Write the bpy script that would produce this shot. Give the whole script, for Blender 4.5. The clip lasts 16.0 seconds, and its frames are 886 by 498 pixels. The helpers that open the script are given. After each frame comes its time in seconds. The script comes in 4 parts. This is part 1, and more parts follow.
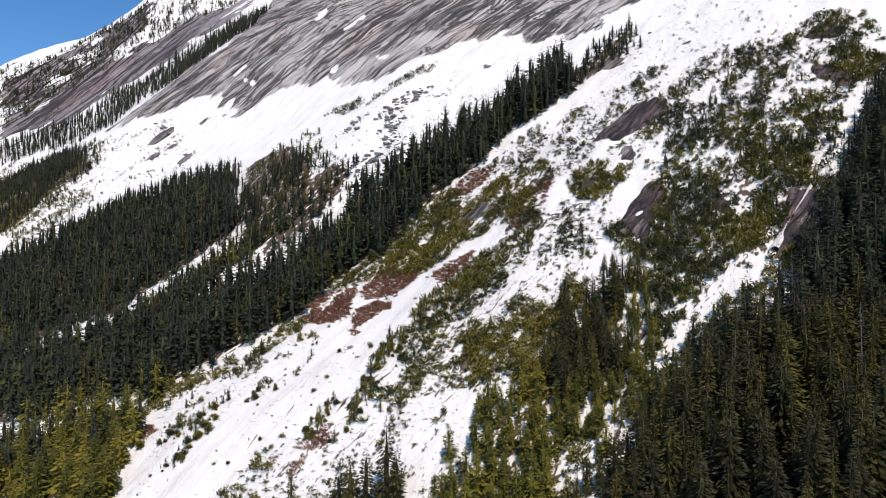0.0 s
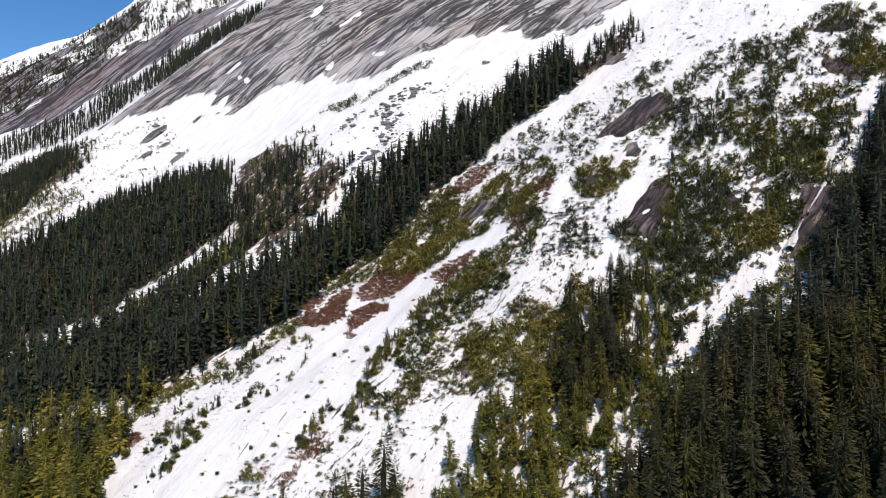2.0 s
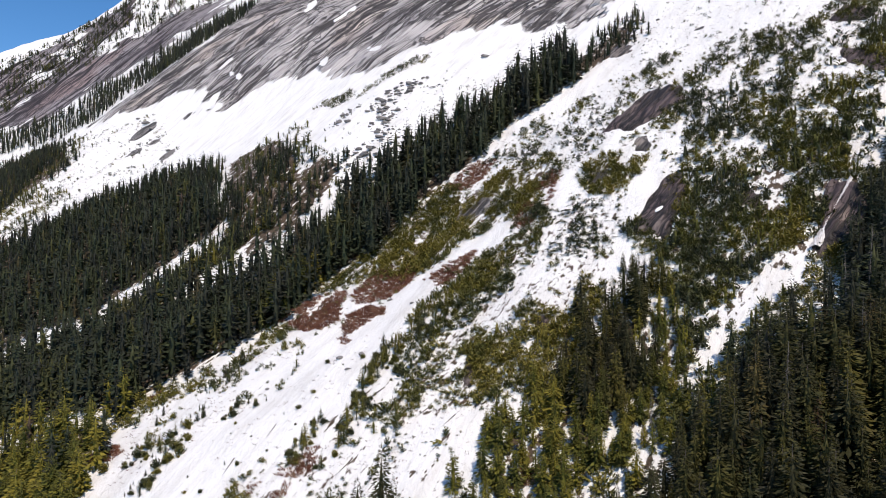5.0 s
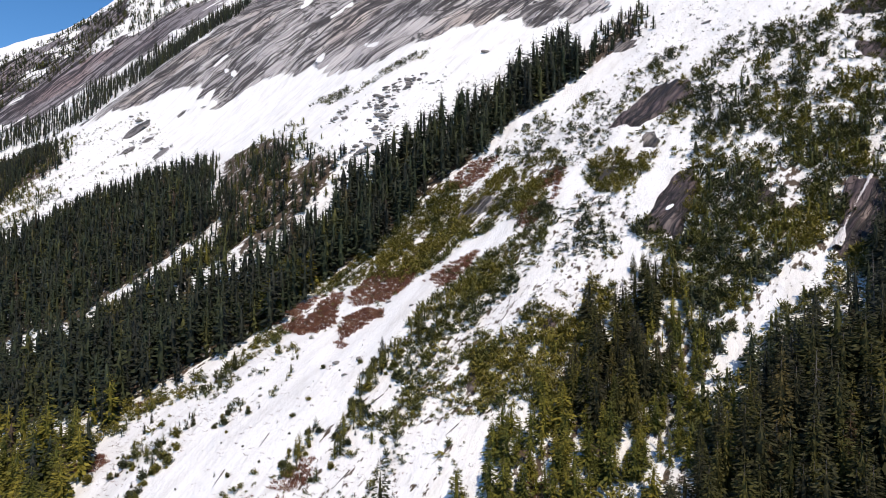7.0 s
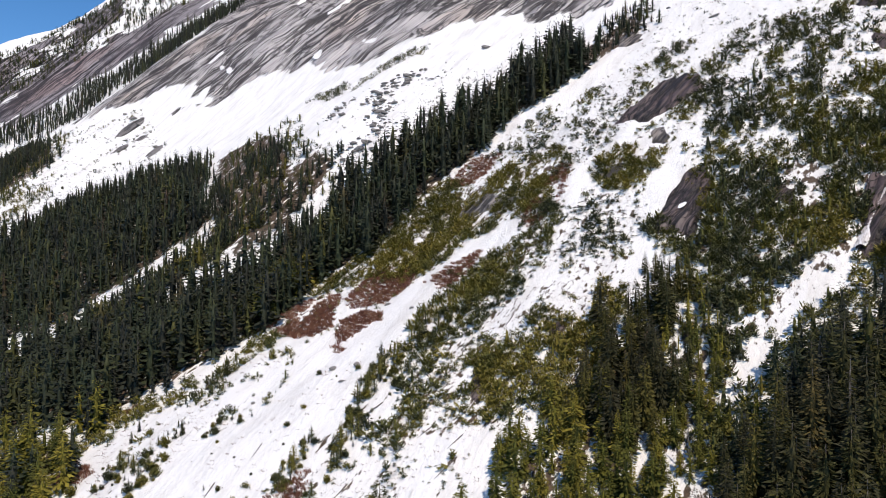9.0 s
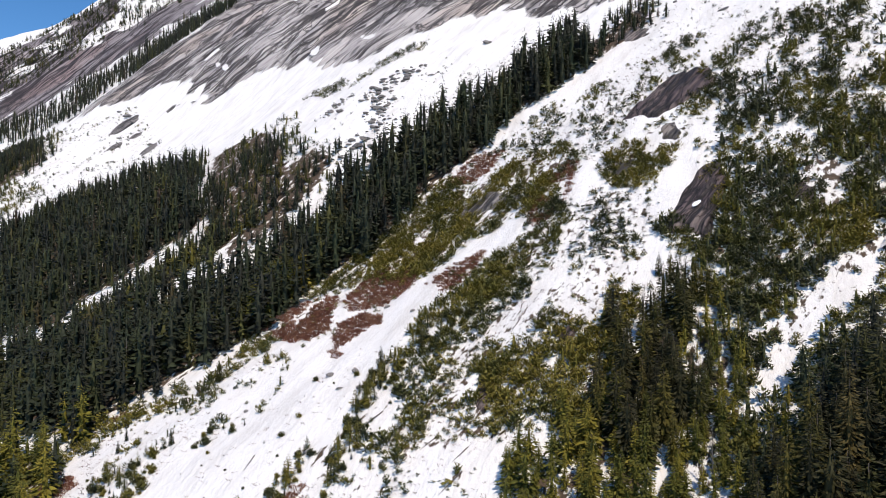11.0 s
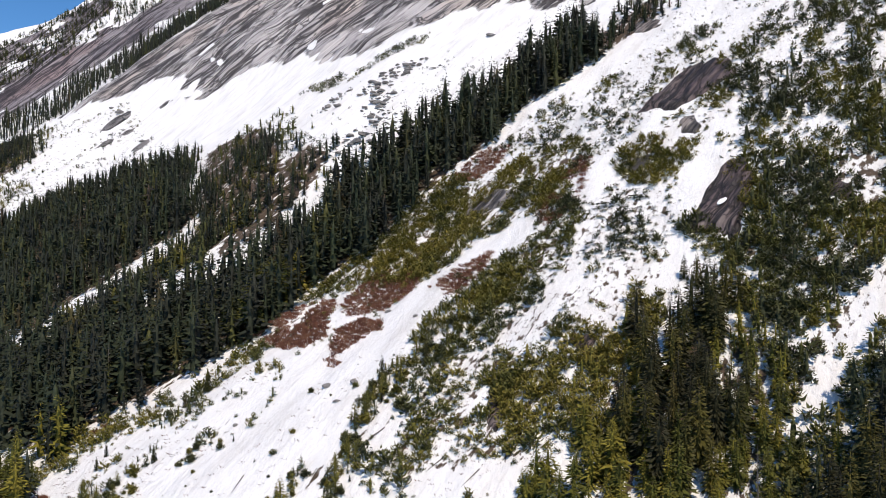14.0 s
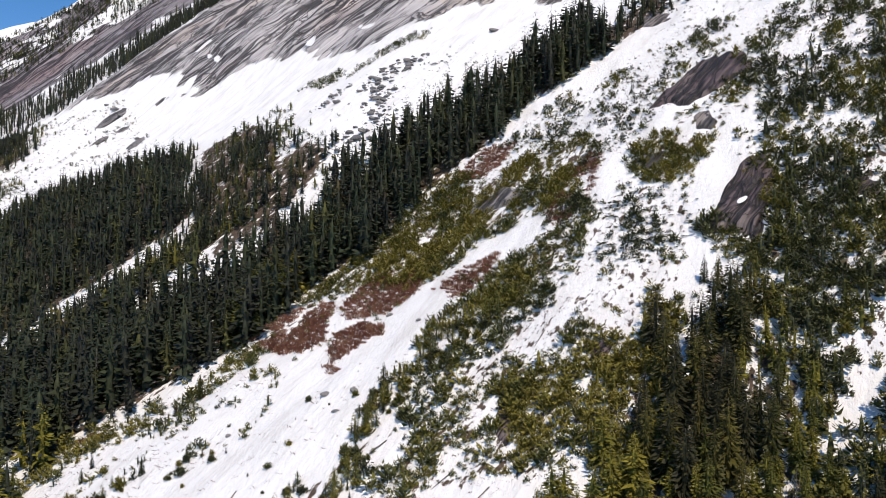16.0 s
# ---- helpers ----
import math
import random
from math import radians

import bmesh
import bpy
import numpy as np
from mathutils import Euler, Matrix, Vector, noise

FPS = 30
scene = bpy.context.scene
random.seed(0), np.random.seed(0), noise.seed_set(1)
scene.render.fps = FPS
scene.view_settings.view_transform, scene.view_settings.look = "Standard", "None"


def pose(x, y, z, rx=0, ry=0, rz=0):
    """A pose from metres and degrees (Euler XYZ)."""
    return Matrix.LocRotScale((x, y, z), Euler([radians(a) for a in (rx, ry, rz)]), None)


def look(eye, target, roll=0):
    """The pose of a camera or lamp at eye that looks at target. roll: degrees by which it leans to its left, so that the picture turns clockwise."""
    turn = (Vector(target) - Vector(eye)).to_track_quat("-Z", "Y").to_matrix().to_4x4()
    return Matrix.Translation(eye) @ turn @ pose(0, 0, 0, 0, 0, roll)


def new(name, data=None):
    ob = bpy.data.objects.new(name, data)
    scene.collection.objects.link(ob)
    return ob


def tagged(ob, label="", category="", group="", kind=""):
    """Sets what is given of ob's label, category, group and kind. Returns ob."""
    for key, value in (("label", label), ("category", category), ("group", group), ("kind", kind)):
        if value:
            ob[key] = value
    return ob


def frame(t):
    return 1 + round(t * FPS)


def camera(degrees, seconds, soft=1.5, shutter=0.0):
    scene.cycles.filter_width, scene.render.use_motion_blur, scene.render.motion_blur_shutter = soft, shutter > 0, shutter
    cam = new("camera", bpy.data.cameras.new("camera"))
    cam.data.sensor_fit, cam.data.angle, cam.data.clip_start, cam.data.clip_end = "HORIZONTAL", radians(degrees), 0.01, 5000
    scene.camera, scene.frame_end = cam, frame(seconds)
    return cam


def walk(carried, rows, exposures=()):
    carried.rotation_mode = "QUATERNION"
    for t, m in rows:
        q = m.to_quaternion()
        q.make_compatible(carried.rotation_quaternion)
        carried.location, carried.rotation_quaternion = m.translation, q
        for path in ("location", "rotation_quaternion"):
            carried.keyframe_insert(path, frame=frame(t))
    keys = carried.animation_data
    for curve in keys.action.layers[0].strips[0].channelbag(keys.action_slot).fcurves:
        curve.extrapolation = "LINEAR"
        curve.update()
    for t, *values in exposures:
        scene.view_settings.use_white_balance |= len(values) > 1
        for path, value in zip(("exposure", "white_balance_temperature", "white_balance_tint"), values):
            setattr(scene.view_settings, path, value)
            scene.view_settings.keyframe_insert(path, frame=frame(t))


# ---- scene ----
# ---- the camera and its flight ----
cam = camera(65, 16.0, soft=0.5)
PATH = [
    (0, 0.00, 0.00, 200.00, 90.000, -0.000, 0.000),
    (1, -0.55, 5.01, 199.89, 90.011, 0.012, -0.160),
    (2, -1.10, 10.04, 199.81, 90.019, 0.025, -0.312),
    (3, -1.65, 15.08, 199.74, 90.025, 0.037, -0.454),
    (4, -2.20, 20.13, 199.69, 90.028, 0.047, -0.588),
    (5, -2.75, 25.19, 199.66, 90.029, 0.056, -0.714),
    (6, -3.31, 30.25, 199.64, 90.029, 0.062, -0.832),
    (7, -3.88, 35.32, 199.64, 90.027, 0.065, -0.942),
    (8, -4.45, 40.38, 199.65, 90.024, 0.063, -1.045),
    (9, -5.04, 45.45, 199.68, 90.019, 0.056, -1.141),
    (10, -5.64, 50.50, 199.72, 90.014, 0.043, -1.231),
    (11, -6.25, 55.54, 199.78, 90.009, 0.023, -1.314),
    (12, -6.88, 60.56, 199.85, 90.004, -0.004, -1.391),
    (13, -7.53, 65.57, 199.93, 89.999, -0.039, -1.463),
    (14, -8.20, 70.56, 200.01, 89.995, -0.083, -1.529),
    (15, -8.89, 75.53, 200.11, 89.991, -0.136, -1.590),
    (16, -9.60, 80.47, 200.22, 89.989, -0.200, -1.646),
]
walk(cam, [(t, pose(x, y, z, rx, ry, rz)) for t, x, y, z, rx, ry, rz in PATH], [(0.0, -0.13, 7350, 13), (16.0, -0.13, 7350, 13)])

# ---- daylight ----
SUN_ELEVATION, SUN_AZIMUTH = 57.0, 162.0  # degrees above the horizon; clockwise from +y
world = bpy.data.worlds.new("world")
scene.world = world
world.use_nodes = True
sky = world.node_tree.nodes.new("ShaderNodeTexSky")
sky.sky_type, sky.sun_disc = "NISHITA", False
sky.sun_elevation, sky.sun_rotation = radians(SUN_ELEVATION), radians(SUN_AZIMUTH)
sky.altitude, sky.air_density, sky.dust_density, sky.ozone_density = 2500, 0.9, 0.0, 3.0
background = world.node_tree.nodes["Background"]
background.inputs["Strength"].default_value = 0.20
clear = world.node_tree.nodes.new("ShaderNodeHueSaturation")  # thin, clear mountain air
clear.inputs["Saturation"].default_value = 1.27
world.node_tree.links.new(sky.outputs["Color"], clear.inputs["Color"])
world.node_tree.links.new(clear.outputs["Color"], background.inputs["Color"])
sun = new("sun", bpy.data.lights.new("sun", "SUN"))
sun.data.energy, sun.data.angle, sun.data.color = 4.2, radians(0.53), (1.0, 0.94, 0.86)
toward = Vector((math.sin(radians(SUN_AZIMUTH)) * math.cos(radians(SUN_ELEVATION)),
                 math.cos(radians(SUN_AZIMUTH)) * math.cos(radians(SUN_ELEVATION)), math.sin(radians(SUN_ELEVATION))))
sun.matrix_world = look(toward * 900, (0, 0, 0))


# ---- noise and outlines in plan ----
def hashed(ix, iy, seed):
    n = (ix.astype(np.int64) * 374761393 + iy.astype(np.int64) * 668265263 + seed * 1442695041) & 0x7FFFFFFF
    n = ((n ^ (n >> 13)) * 1274126177) & 0x7FFFFFFF
    return ((n ^ (n >> 16)) & 0xFFFF) / 65535.0


def value_noise(x, y, seed=0):
    ix, iy = np.floor(x), np.floor(y)
    u, v = x - ix, y - iy
    u, v = u * u * (3 - 2 * u), v * v * (3 - 2 * v)
    a, b = hashed(ix, iy, seed), hashed(ix + 1, iy, seed)
    c, d = hashed(ix, iy + 1, seed), hashed(ix + 1, iy + 1, seed)
    return (a + (b - a) * u) * (1 - v) + (c + (d - c) * u) * v


def fractal(x, y, size, octaves=3, seed=0):
    """Noise about zero, from -1 to 1, whose largest lumps are about size metres across."""
    total, weight, out = 0.0, 1.0, 0.0
    for k in range(octaves):
        out = out + weight * (2 * value_noise(x / size * 2 ** k + 17.3 * k, y / size * 2 ** k - 9.1 * k, seed + k) - 1)
        total, weight = total + weight, weight * 0.5
    return out / total


def inside(x, y, outline):
    """How far, in metres, the points lie inside an outline in plan (negative: outside)."""
    best, within = np.full(np.shape(x), 1e9), np.zeros(np.shape(x), bool)
    n = len(outline)
    for i in range(n):
        ax, ay = outline[i]
        bx, by = outline[(i + 1) % n]
        ex, ey = bx - ax, by - ay
        s = np.clip(((x - ax) * ex + (y - ay) * ey) / (ex * ex + ey * ey + 1e-9), 0, 1)
        best = np.minimum(best, np.hypot(x - ax - s * ex, y - ay - s * ey))
        cross = (ay > y) != (by > y)
        within ^= cross & (x < ex * (y - ay) / (ey if ey else 1e-9) + ax)
    return np.where(within, best, -best)


def near_box(x, y, outline, margin):
    xs, ys = [p[0] for p in outline], [p[1] for p in outline]
    return (x > min(xs) - margin) & (x < max(xs) + margin) & (y > min(ys) - margin) & (y < max(ys) + margin)


# the mountainside: one steep slope, with swells (x, y, radius, height) upon it
SLOPE = (21.754, 0.4375, 0.6137)
SWELLS = [
    (-90, 240, 60, 13.5),
    (0, 230, 60, 7.2),
    (70, 220, 55, -5.0),
    (130, 240, 55, -9.7),
    (-110, 340, 80, -1.3),
    (-30, 320, 70, -24.3),
    (60, 300, 60, 8.6),
    (130, 310, 70, 10.7),
    (-150, 420, 100, -1.2),
    (-40, 430, 90, 31.4),
    (60, 420, 90, -12.8),
    (-60, 520, 110, -29.2),
    (-280, 600, 150, -7.2),
    (-160, 690, 120, -56.3),
    (-60, 640, 110, 47.7),
    (-330, 740, 140, 35.4),
    (-480, 960, 200, -86.3),
    (-330, 1060, 180, 43.3),
    (-600, 1030, 180, 12.7),
    (-620, 1280, 220, -23.1),
    (-450, 1150, 160, 28.5),
    (-600, 1400, 110, 63.6),
    (-840, 1350, 110, 87.1),
    (-150, 750, 70, 48.8),
    (-250, 880, 80, 26.0),
    (-500, 1440, 80, 80.0),
]
FALL = np.array((-0.58, -0.815))  # down the slope in plan


def soft_min(a, b, k):
    m = np.clip(0.5 + 0.5 * (b - a) / k, 0, 1)
    return b * (1 - m) + a * m - k * m * (1 - m)


def broad_ground(x, y):
    z = SLOPE[0] + SLOPE[1] * x + SLOPE[2] * y
    for cx, cy, r, h in SWELLS:
        z = z + h * np.exp(-((x - cx) ** 2 + (y - cy) ** 2) / (2 * r * r))
    # the crest of the far ridge
    ax, ay, bx, by = -848, 1375, -602, 1470
    length = math.hypot(bx - ax, by - ay)
    d = (-(x - ax) * (by - ay) + (y - ay) * (bx - ax)) / length
    s = ((x - ax) * (bx - ax) + (y - ay) * (by - ay)) / length
    z = soft_min(z, 575 + s * 0.70 - 0.5 * d, 10.0)
    return -soft_min(-z, -60.0, 40.0)


def ground(x, y):
    """The height of the ground, with its ribs down the slope and hummocks."""
    x, y = np.asarray(x, float), np.asarray(y, float)
    along, across = x * FALL[0] + y * FALL[1], -x * FALL[1] + y * FALL[0]
    reach = np.clip(np.hypot(x, y) / 260.0, 0.4, 4.0)
    z = broad_ground(x, y)
    z = z + 2.2 * reach ** 0.7 * fractal(across, along * 0.3, 26.0, 3, 3)
    z = z + 0.7 * fractal(across, along * 0.5, 7.0, 2, 8)
    return z


# outlines in plan, metres
CLIFF = [(-426, 876), (-347, 771), (-294, 749), (-260, 730), (-225, 707), (-223, 687), (-208, 665), (-185, 660), (-168, 660), (-139, 650), (-117, 622), (-97, 616), (-66, 560), (-52, 554), (-38, 550), (-11, 544), (7, 540), (50, 526), (59, 500), (88, 477), (105, 466), (106, 491), (124, 484), (143, 481), (168, 521), (-373, 1616), (-262, 1068), (-264, 847), (-318, 861), (-383, 903)]
FAR_ROCK = [(-683, 1072), (-594, 1068), (-519, 1095), (-405, 1098), (-325, 1131), (-288, 1205), (-584, 1377), (-631, 1365), (-678, 1358), (-738, 1328), (-854, 1341)]
GULLY = [(106.6, 223.1), (97.7, 220.3), (89.3, 217.1), (79.8, 210.8), (69.4, 203), (59.5, 194.7), (53.3, 189.4), (41.9, 186.6), (42.5, 189.3), (52.5, 192.4), (57.9, 197.4), (68.2, 206.7), (78.3, 215.1), (88, 221.8), (96.3, 226.3), (106.1, 226.7)]
FAR_SNOW = {
    "a": [(-846, 1328), (-756, 1341), (-694, 1368), (-646, 1350), (-654, 1321), (-708, 1313), (-755, 1284), (-810, 1272)],
    "b": [(-588, 1279), (-548, 1291), (-506, 1287), (-485, 1291), (-488, 1240), (-522, 1230)],
    "h": [(-583, 1356), (-531, 1351), (-477, 1337), (-481, 1303), (-514, 1281), (-553, 1303)],
    "i": [(-460, 1336), (-384, 1335), (-398, 1277), (-441, 1280)],
    "c": [(-419, 1135), (-341, 1094), (-283, 1042), (-273, 977), (-328, 999), (-368, 1033)],
    "d": [(-494, 1069), (-471, 1107), (-415, 1035), (-445, 1017), (-462, 1000)],
    "e": [(-717, 1125), (-659, 1121), (-601, 1097), (-628, 1083), (-692, 1086)],
    "f": [(-702, 1192), (-667, 1209), (-667, 1182), (-691, 1174)],
    "g": [(-617, 1267), (-573, 1261), (-513, 1204), (-560, 1222)],
}
CLIFF_SNOW = {
    "a": [(-207, 716), (-202, 714), (-184, 686), (-188, 686)],
    "b": [(-59, 609), (-45, 595), (-46, 580), (-55, 592)],
    "c": [(-104, 637), (-97, 637), (-94, 619), (-97, 618)],
    "d": [(-138, 746), (-134, 778), (-125, 759), (-128, 736)],
    "e": [(-225, 740), (-210, 741), (-205, 731), (-217, 725)],
    "f": [(-214, 672), (-214, 693), (-205, 686), (-205, 664)],
    "g": [(-99, 700), (-80, 709), (-76, 701), (-92, 694)],
}
SLABS = {
    "a": [(68.3, 318.4), (72.6, 321.3), (78.2, 322.8), (86.1, 327), (93, 329), (100, 327.4), (102.6, 322), (99.7, 311.5), (94, 309.2), (85.9, 309.1), (76.1, 310.2)],
    "b": [(77.5, 271.5), (83.6, 269.9), (83.9, 263.4), (77.6, 250.7), (71.5, 242.3), (67.6, 245.9), (68.4, 250.6), (62.8, 254), (63.1, 259), (70, 266.4)],
    "c": [(119.8, 246), (125.7, 243.9), (129, 239.3), (127.7, 229.3), (117.2, 218.5), (111.3, 219.9), (106.4, 218.5), (103.1, 220.5), (109.3, 226.9), (115.4, 233.8), (118, 240.3)],
    "d": [(6.2, 320.4), (9.5, 324.9), (17.3, 322.8), (25.4, 312.3), (22.2, 310.1), (15.8, 313), (10.2, 314.6)],
    "e": [(26.2, 233.5), (27.3, 235.9), (31.0, 234.9), (32.8, 232.3), (30.3, 229.7), (26.9, 228.3)],
    "f": [(5.4, 220.2), (5.5, 225.1), (7.1, 228.1), (9.1, 225.8), (8.8, 221.5), (7.0, 217.6)],
    "g": [(157.7, 297.7), (164.5, 295.1), (166.3, 285.7), (165.6, 276.9), (159.3, 281.6), (157.6, 291.2)],
    "h": [(167.7, 324.5), (176.7, 331.5), (182.7, 327.7), (182.1, 315.2), (176.5, 312.1), (170.1, 316.7)],
    "i": [(77.3, 301.1), (81.9, 299.9), (81.9, 293), (78.3, 291), (75.6, 294.4)],
    "j": [(96.8, 250.2), (101.2, 253.6), (104.3, 248.8), (99.8, 242.7), (96.2, 244.7)],
    "k": [(93, 411), (101, 412), (105, 403), (101.3, 394.5), (93, 393.4)],
    "m": [(-289.3, 679.1), (-290, 695.1), (-282, 698.9), (-270.6, 697.3), (-265.8, 690.7), (-272.6, 683.1), (-279.8, 677.8)],
    "n": [(-262.2, 657.3), (-259.6, 664), (-252, 663.3), (-249.3, 657.9), (-255.3, 654.8)],
    "p": [(-278, 649.2), (-274.6, 656.4), (-267.8, 656.5), (-265, 650.1), (-269.8, 643)],
    "q": [(-238.8, 620.4), (-235.2, 627.3), (-227, 629.5), (-223.8, 623.7), (-229.5, 618.6), (-233.6, 614.2)],
    "r": [(-241.5, 682.7), (-233, 685.7), (-224.5, 683.2), (-222.3, 677.2), (-230.9, 677.4), (-236.6, 676.3)],
    "s": [(53.3, 292), (59, 294.6), (64.8, 291.2), (62.8, 287.7), (56.6, 287.2)],
}
BRUSH = {
    "a": [(-67.1, 299.2), (-64.4, 305.8), (-55.8, 306.5), (-43.2, 305.7), (-34.4, 293.8), (-35.7, 281.7), (-43.9, 278.3), (-56, 288.1)],
    "b": [(-36.7, 268.5), (-33.3, 284.5), (-26.7, 283.5), (-21.1, 275.9), (-27.4, 272.3), (-32.6, 264.1)],
    "c": [(-32.2, 295.9), (-23.5, 307.7), (-13.3, 303.7), (-5.7, 294.5), (-15.1, 289.5), (-21.9, 286.3)],
    "d": [(0.3, 342.1), (6, 352.4), (16.1, 353.6), (24.9, 348), (21.5, 339.5), (12.6, 337.6)],
    "e": [(-5.5, 284.5), (3.7, 286.5), (15.3, 285.4), (10.4, 277), (2.5, 275.2)],
    "f": [(28.7, 291.4), (37.5, 305.5), (46.4, 310), (47.1, 303.7), (39.3, 291), (31.6, 285.8)],
    "g": [(-43.2, 209.5), (-41.1, 214.2), (-35.7, 215.4), (-31.6, 211.5), (-35.3, 208.1)],
    "h": [(-115.3, 252.5), (-110.8, 255.5), (-102.1, 246.9), (-108.3, 247.3)],
    "i": [(-52.1, 207.5), (-48.6, 210.8), (-40.8, 205.6), (-42.5, 201.9), (-48.4, 202.4)],
    "j": [(11.6, 188.1), (16.4, 190.5), (22.4, 188.8), (21.2, 185.3), (14.4, 185.1)],
    "k": [(-114.2, 273.3), (-110.9, 282), (-100.3, 281), (-98.7, 273.6), (-106.2, 270)],
}
# feet of the trees: outline, kind, spacing, lowest, highest
FOREST = {
    "band": ([(72, 411), (69, 425), (49, 411), (31, 402), (12, 401), (-20.4, 392.5), (-43.7, 373.7), (-65.1, 357.5), (-85.1, 346.8), (-97.5, 338.9), (-119.5, 338.8), (-143.5, 337), (-175.6, 340.8), (-206.6, 351.2), (-229.4, 360.1), (-251.3, 366.4), (-212.7, 310.1), (-174.2, 296.1), (-151.6, 289.6), (-135.9, 286.4), (-115.6, 272.5), (-103.8, 281.3), (-81.1, 290.1), (-64.8, 299.6), (-47.6, 321.7), (-23.9, 330.7), (-10.1, 343.9), (4, 352.4), (19.1, 357), (30.3, 369), (53.7, 375.2), (67.5, 384.5)], "fir", 4.3, 14, 25),
    "band_top": ([(118, 443), (106, 440), (88, 422), (72, 411), (67.5, 384.5), (89.5, 396.3), (112, 412)], "fir", 4.6, 6, 13),
    "far_left": ([(-810, 1272), (-755, 1284), (-723, 1300), (-693, 1304), (-684, 1267), (-724, 1231), (-775, 1217)], "fir", 13, 8, 14),
    "far_mid": ([(-606, 1289), (-571, 1291), (-505, 1283), (-461, 1250), (-479, 1218), (-531, 1225)], "fir", 12, 8, 15),
    "upper": ([(-148, 500), (-160, 530), (-204, 556), (-254, 570), (-290, 547), (-325, 529), (-360, 524), (-250, 368.9), (-234.4, 367.9), (-218.8, 371.9), (-198.4, 373.3), (-165, 356.9), (-162, 369.9), (-146.9, 373.4), (-130.3, 387.4), (-119.1, 391.9), (-114, 407), (-134, 447), (-144, 480)], "fir", 4.7, 12, 23),
    "left_firs": ([(-642, 959), (-582, 962), (-498, 909), (-376, 696), (-361, 614), (-385, 576)], "fir", 5.2, 7, 15),
    "open": ([(-148, 515), (-125, 522), (-104, 496), (-90, 464), (-75, 413), (-83.8, 390.4), (-91.4, 370.1), (-110.8, 374.5), (-119, 408)], "fir", 4.6, 6, 14),
    "strip": ([(-252, 1029), (-251, 897), (-318, 861), (-403, 950), (-434, 914), (-542, 975), (-681, 1030), (-725, 1096), (-594, 1068), (-522, 1046), (-510, 1075), (-446, 1052), (-389, 1055), (-314, 1062)], "fir", 6.2, 10, 22),
    "right": ([(31.1, 152.4), (36.7, 166.8), (45.7, 171.5), (57.3, 181.8), (68, 191), (79, 197.9), (91.5, 200.7), (97.6, 203.3), (106.4, 211.9), (115.3, 221), (127.8, 232.7), (140.9, 244.8), (155.5, 259.2), (171.3, 271.7), (193.1, 274.4), (166.7, 219.1), (94.7, 124.5), (30.2, 148.3)], "fir", 4.2, 17, 27),
    "clump": ([(28, 201.8), (33.8, 212.2), (42.4, 221.2), (51.2, 228.4), (57.1, 228.2), (56.9, 218.3), (51.4, 206.9), (45, 197), (40.7, 192), (31.5, 193.1)], "fir", 4.2, 11, 18),
    "cedars": ([(-162.5, 242.7), (-198.7, 296.7), (-175.6, 286.6), (-165.3, 284.8), (-149.4, 281.1), (-129.8, 276), (-114.8, 264.5), (-110.1, 246.7), (-104.9, 229.7), (-105.3, 214.6)], "cedar", 5.6, 11, 20),
    "cedar_firs": ([(-162.5, 242.7), (-198.7, 296.7), (-175.6, 286.6), (-165.3, 284.8), (-149.4, 281.1), (-129.8, 276), (-114.8, 264.5), (-110.1, 246.7), (-116.4, 245.3), (-128.6, 238.4), (-133.5, 227)], "fir", 9, 13, 22),
    "olive": ([(7, 166.6), (8.3, 189.3), (11.6, 197.7), (17.3, 201.2), (24.1, 203.4), (33.3, 204.2), (40.9, 196.7), (39.2, 182.8), (32.4, 180.4), (31, 170.3), (23.7, 160.9)], "cedar", 3.4, 7, 13),
    "cedar_pair": ([(-71.6, 313.7), (-69.7, 324.9), (-59.2, 325.2), (-53.6, 326.3), (-52.9, 316.1), (-62.9, 305)], "cedar", 5.5, 13, 18),
    "olive_low": ([(-10.4, 172.5), (-5.8, 181.9), (0.9, 184), (6.7, 178.9), (7.3, 166.5)], "cedar", 4.2, 8, 14),
    "right_olive": ([(38.8, 183), (46.1, 209.2), (55.4, 222.6), (65.6, 226.7), (67.3, 213.6), (68.6, 203.8), (61.8, 197.1), (56.6, 190.4), (48.1, 184.5)], "cedar", 2.9, 5, 9.5),
    "fringe": ([(38.5, 178.1), (45.9, 184.5), (55.1, 185.3), (62.4, 193.8), (67, 195.9), (61.5, 186.4), (49.4, 175.6), (39.5, 167.2), (35.1, 168.8)], "cedar", 6.8, 5, 10),
    "gap_firs": ([(-187.4, 347.3), (-159.5, 348), (-143.9, 366), (-118.3, 379.2), (-96.9, 379.9), (-76.1, 383.6), (-85.7, 371.4), (-112.4, 360.1), (-128.9, 342), (-145.6, 335.4), (-177.2, 333.4)], "fir", 4.6, 6, 15),
    "left_edge": ([(-602, 965.2), (-538.9, 933.6), (-518.3, 947.7), (-373.7, 730.9), (-336.2, 672), (-343.2, 655.1), (-360.4, 642.7), (-401.5, 654.1)], "fir", 5.4, 7, 15),
    "lane": ([(-98.5, 364.4), (-90.8, 376.7), (-86, 399.4), (-79.3, 420.2), (-65.8, 426.6), (-51.5, 407.3), (-55.6, 387.9), (-66.5, 375.4), (-78.7, 363.2), (-90.8, 354.5)], "fir", 4.8, 6, 14),
}
